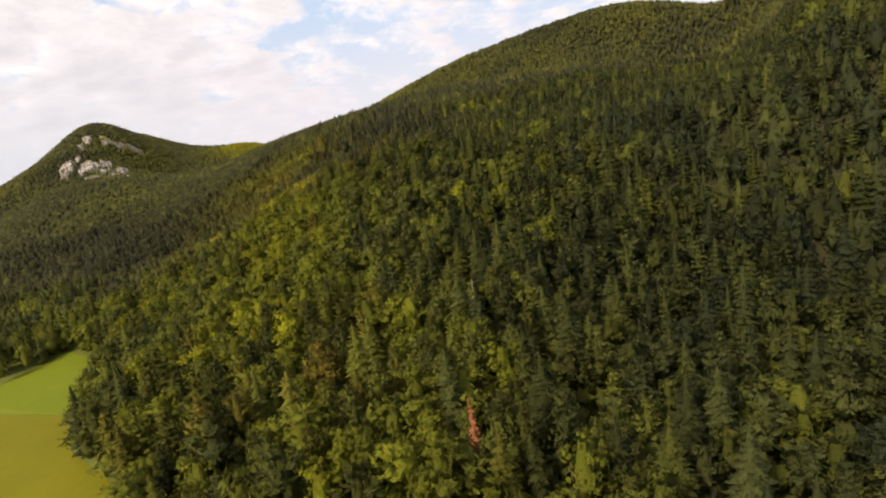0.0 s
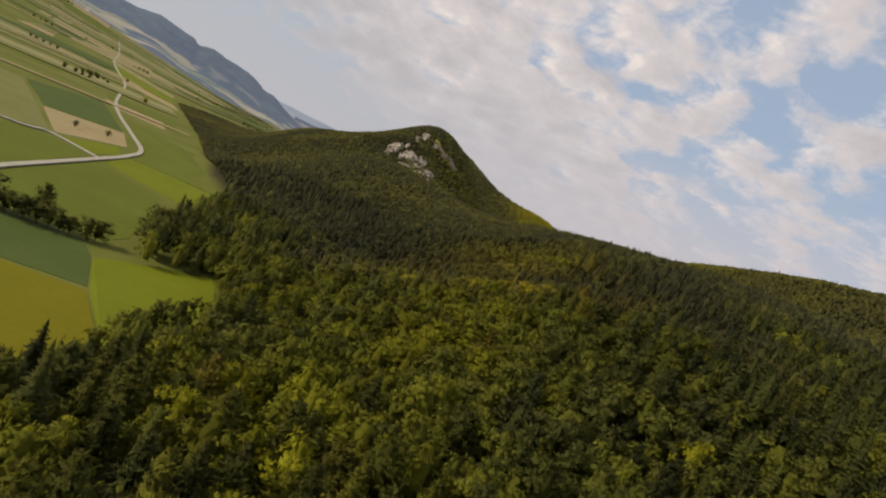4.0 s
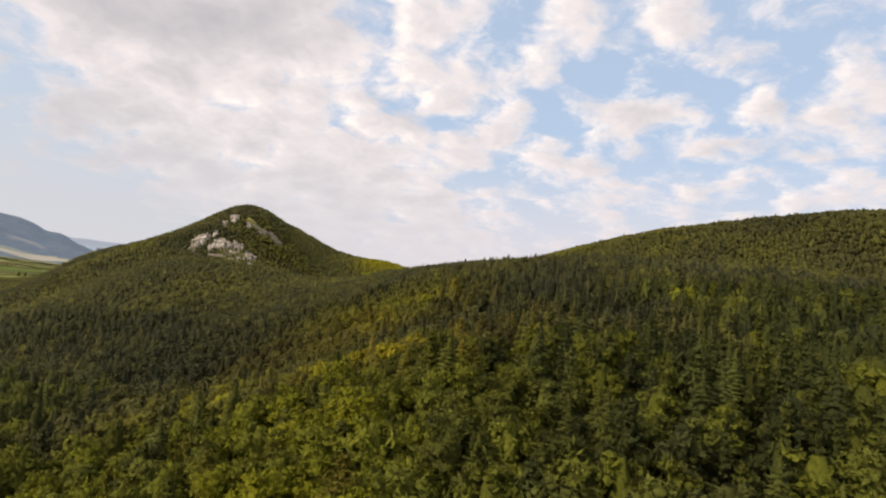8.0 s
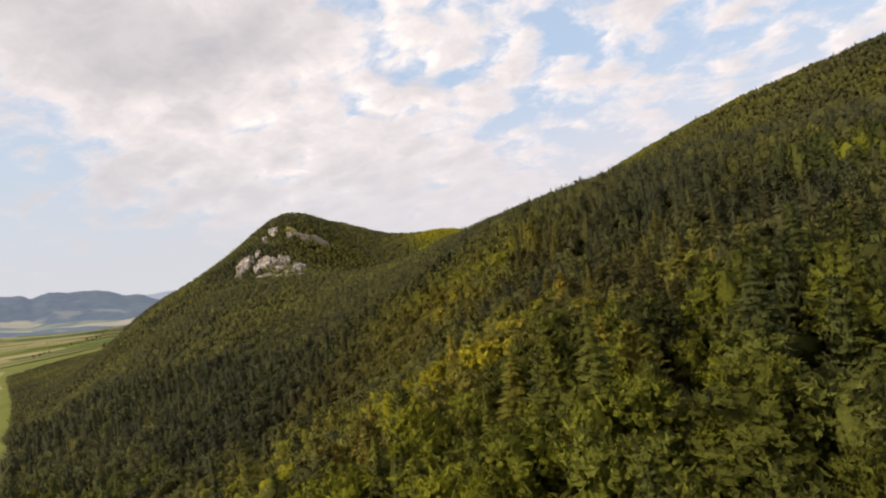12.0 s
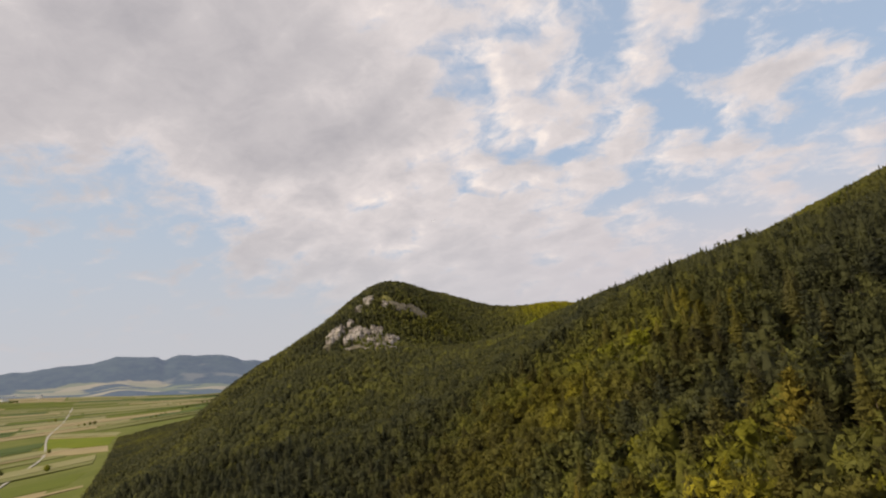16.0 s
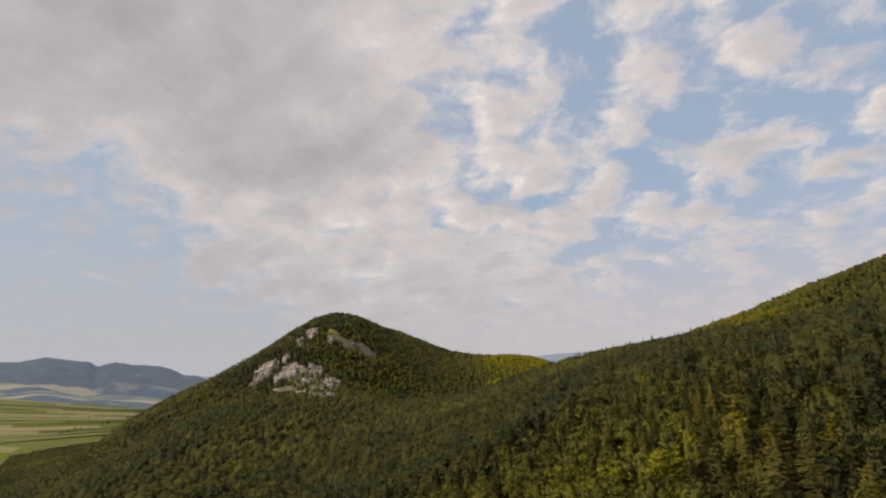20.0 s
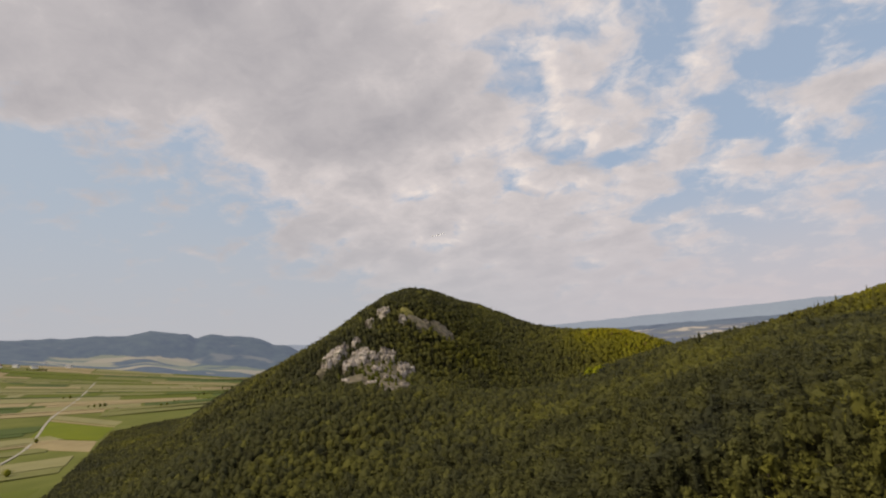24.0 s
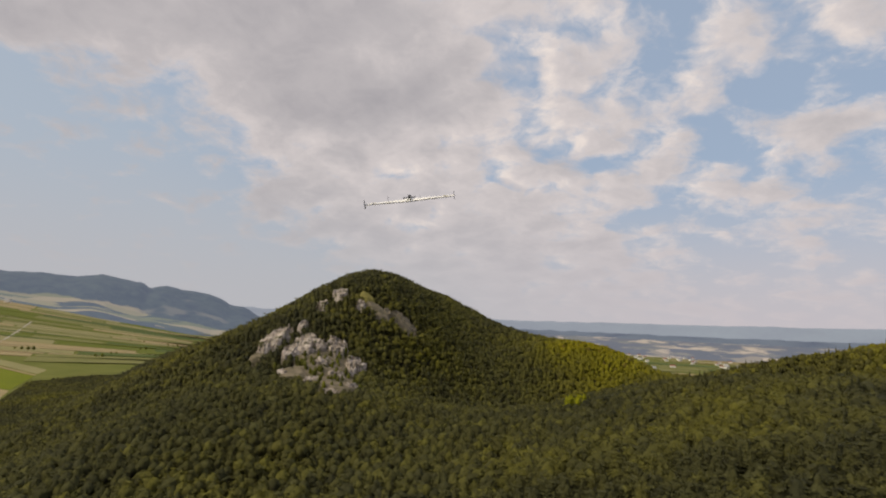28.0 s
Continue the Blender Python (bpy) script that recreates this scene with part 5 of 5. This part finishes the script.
for i in range(26):
    q, r = radians(rng.normal(-55, 3.0)), rng.uniform(2250, 2650)
    house(10 + r * math.sin(q), 180 + r * math.cos(q), rng.uniform(12, 20), rng.uniform(9, 13), rng.uniform(5, 9), rng.uniform(0, 90), roof_tile if i % 3 else grey_roof, "pale house with a pitched roof in a far village")
for i in range(130):
    y = rng.uniform(2100, 3800)
    x = (0.04 + 0.5 * rng.random() ** 1.2) * y
    house(x, y, rng.uniform(9, 17), rng.uniform(8, 11), rng.uniform(4, 6.5), rng.uniform(0, 40), grey_roof if i % 3 else roof_tile, "pale building in a far valley town")
for i in range(3):
    house(420 + 45 * i, 2360 + 50 * i, 13, 11, 15, 4, grey_roof, "white tower block in a far valley town")


# ---- the model aeroplane ahead: a white foam flying wing ----
def lofted(stations, mat, name, parent, label=""):
    """A skin over wing sections: centre x, y of the leading edge, z, chord and thickness."""
    bm = bmesh.new()
    rings = []
    shape = [(0.0, 0.0), (0.08, 0.55), (0.3, 1.0), (0.65, 0.62), (1.0, 0.04), (1.0, -0.04), (0.6, -0.28), (0.25, -0.45), (0.06, -0.3)]
    for x, y, z, chord, thick in stations:
        rings.append([bm.verts.new((x, y - u * chord, z + v * thick)) for u, v in shape])
    for a, b in zip(rings, rings[1:]):
        for k in range(len(shape)):
            bm.faces.new((a[k], a[(k + 1) % len(shape)], b[(k + 1) % len(shape)], b[k]))
    bm.faces.new(rings[0])
    bm.faces.new(rings[-1][::-1])
    bmesh.ops.recalc_face_normals(bm, faces=bm.faces)
    return part(name, bm, mat, parent, label)


def block(name, size, at, mat, parent, label="", bevel=0.01, turn_by=(0, 0, 0)):
    bm = bmesh.new()
    bmesh.ops.create_cube(bm, size=1, matrix=pose(*at, *turn_by) @ Matrix.Diagonal((*size, 1)))
    if bevel:
        bmesh.ops.bevel(bm, geom=list(bm.edges), offset=bevel, segments=2, affect="EDGES")
    return part(name, bm, mat, parent, label)


def rod(name, radius, length, at, mat, parent, label="", turn_by=(0, 0, 0), sides=10, taper=1.0):
    bm = bmesh.new()
    bmesh.ops.create_cone(bm, cap_ends=True, segments=sides, radius1=radius, radius2=radius * taper, depth=length, matrix=pose(*at, *turn_by))
    return part(name, bm, mat, parent, label)


wing = tagged(new("flying_wing"), "white foam flying-wing model aeroplane with black winglets, in the air", "model aeroplane")
for s in (-1, 1):
    w = lofted([(0, 0.16, 0, 0.34, 0.036), (s * 0.25, 0.06, 0.003, 0.29, 0.030), (s * 0.74, -0.16, 0.010, 0.19, 0.018)], white_foam, "wing_panel", wing)
    block("elevon", (0.44, 0.045, 0.006), (s * 0.46, -0.275, 0.010), white_foam, w, "white control flap", 0.002, (0, -s * 0.8, -s * 13))
    tip = lofted([(0, 0.00, -0.060, 0.15, 0.008), (0, 0.03, 0.0, 0.22, 0.008), (0, -0.03, 0.075, 0.17, 0.006)], black_film, "winglet", wing, "black upright winglet")
    tip.matrix_basis = pose(s * 0.745, -0.155, 0.010, 0, 0, 0)
    block("yellow_stripe", (0.05, 0.18, 0.004), (s * 0.62, -0.18, 0.026), yellow_tape, wing, "strip of yellow tape", 0.001, (0, 0, -s * 20))
block("pod", (0.085, 0.30, 0.07), (0, 0.02, 0.035), white_foam, wing, "rounded white equipment pod", 0.025)
block("battery", (0.05, 0.12, 0.035), (0, 0.07, 0.088), grey_plastic, wing, "dark battery pack", 0.006)
block("camera_box", (0.045, 0.03, 0.04), (0, 0.17, 0.085), grey_plastic, wing, "small dark camera box", 0.005)
rod("motor", 0.018, 0.04, (0, -0.155, 0.06), alloy, wing, "small metal motor", (90, 0, 0))
rod("propeller_hub", 0.009, 0.02, (0, -0.18, 0.06), grey_plastic, wing, "", (90, 0, 0))
block("propeller_blade", (0.105, 0.004, 0.018), (0.055, -0.182, 0.06), grey_plastic, wing, "", 0.001, (20, 0, 0))
block("propeller_blade", (0.105, 0.004, 0.018), (-0.055, -0.182, 0.06), grey_plastic, wing, "", 0.001, (-20, 0, 0))
rod("aerial", 0.003, 0.11, (-0.36, -0.10, 0.075), grey_plastic, wing, "thin upright aerial")
rod("aerial", 0.003, 0.05, (0.18, -0.02, 0.06), grey_plastic, wing, "thin upright aerial")
wing.matrix_basis = pose(-25.0, 372.0, 100.07, 13.5, -9.6, 15.2)
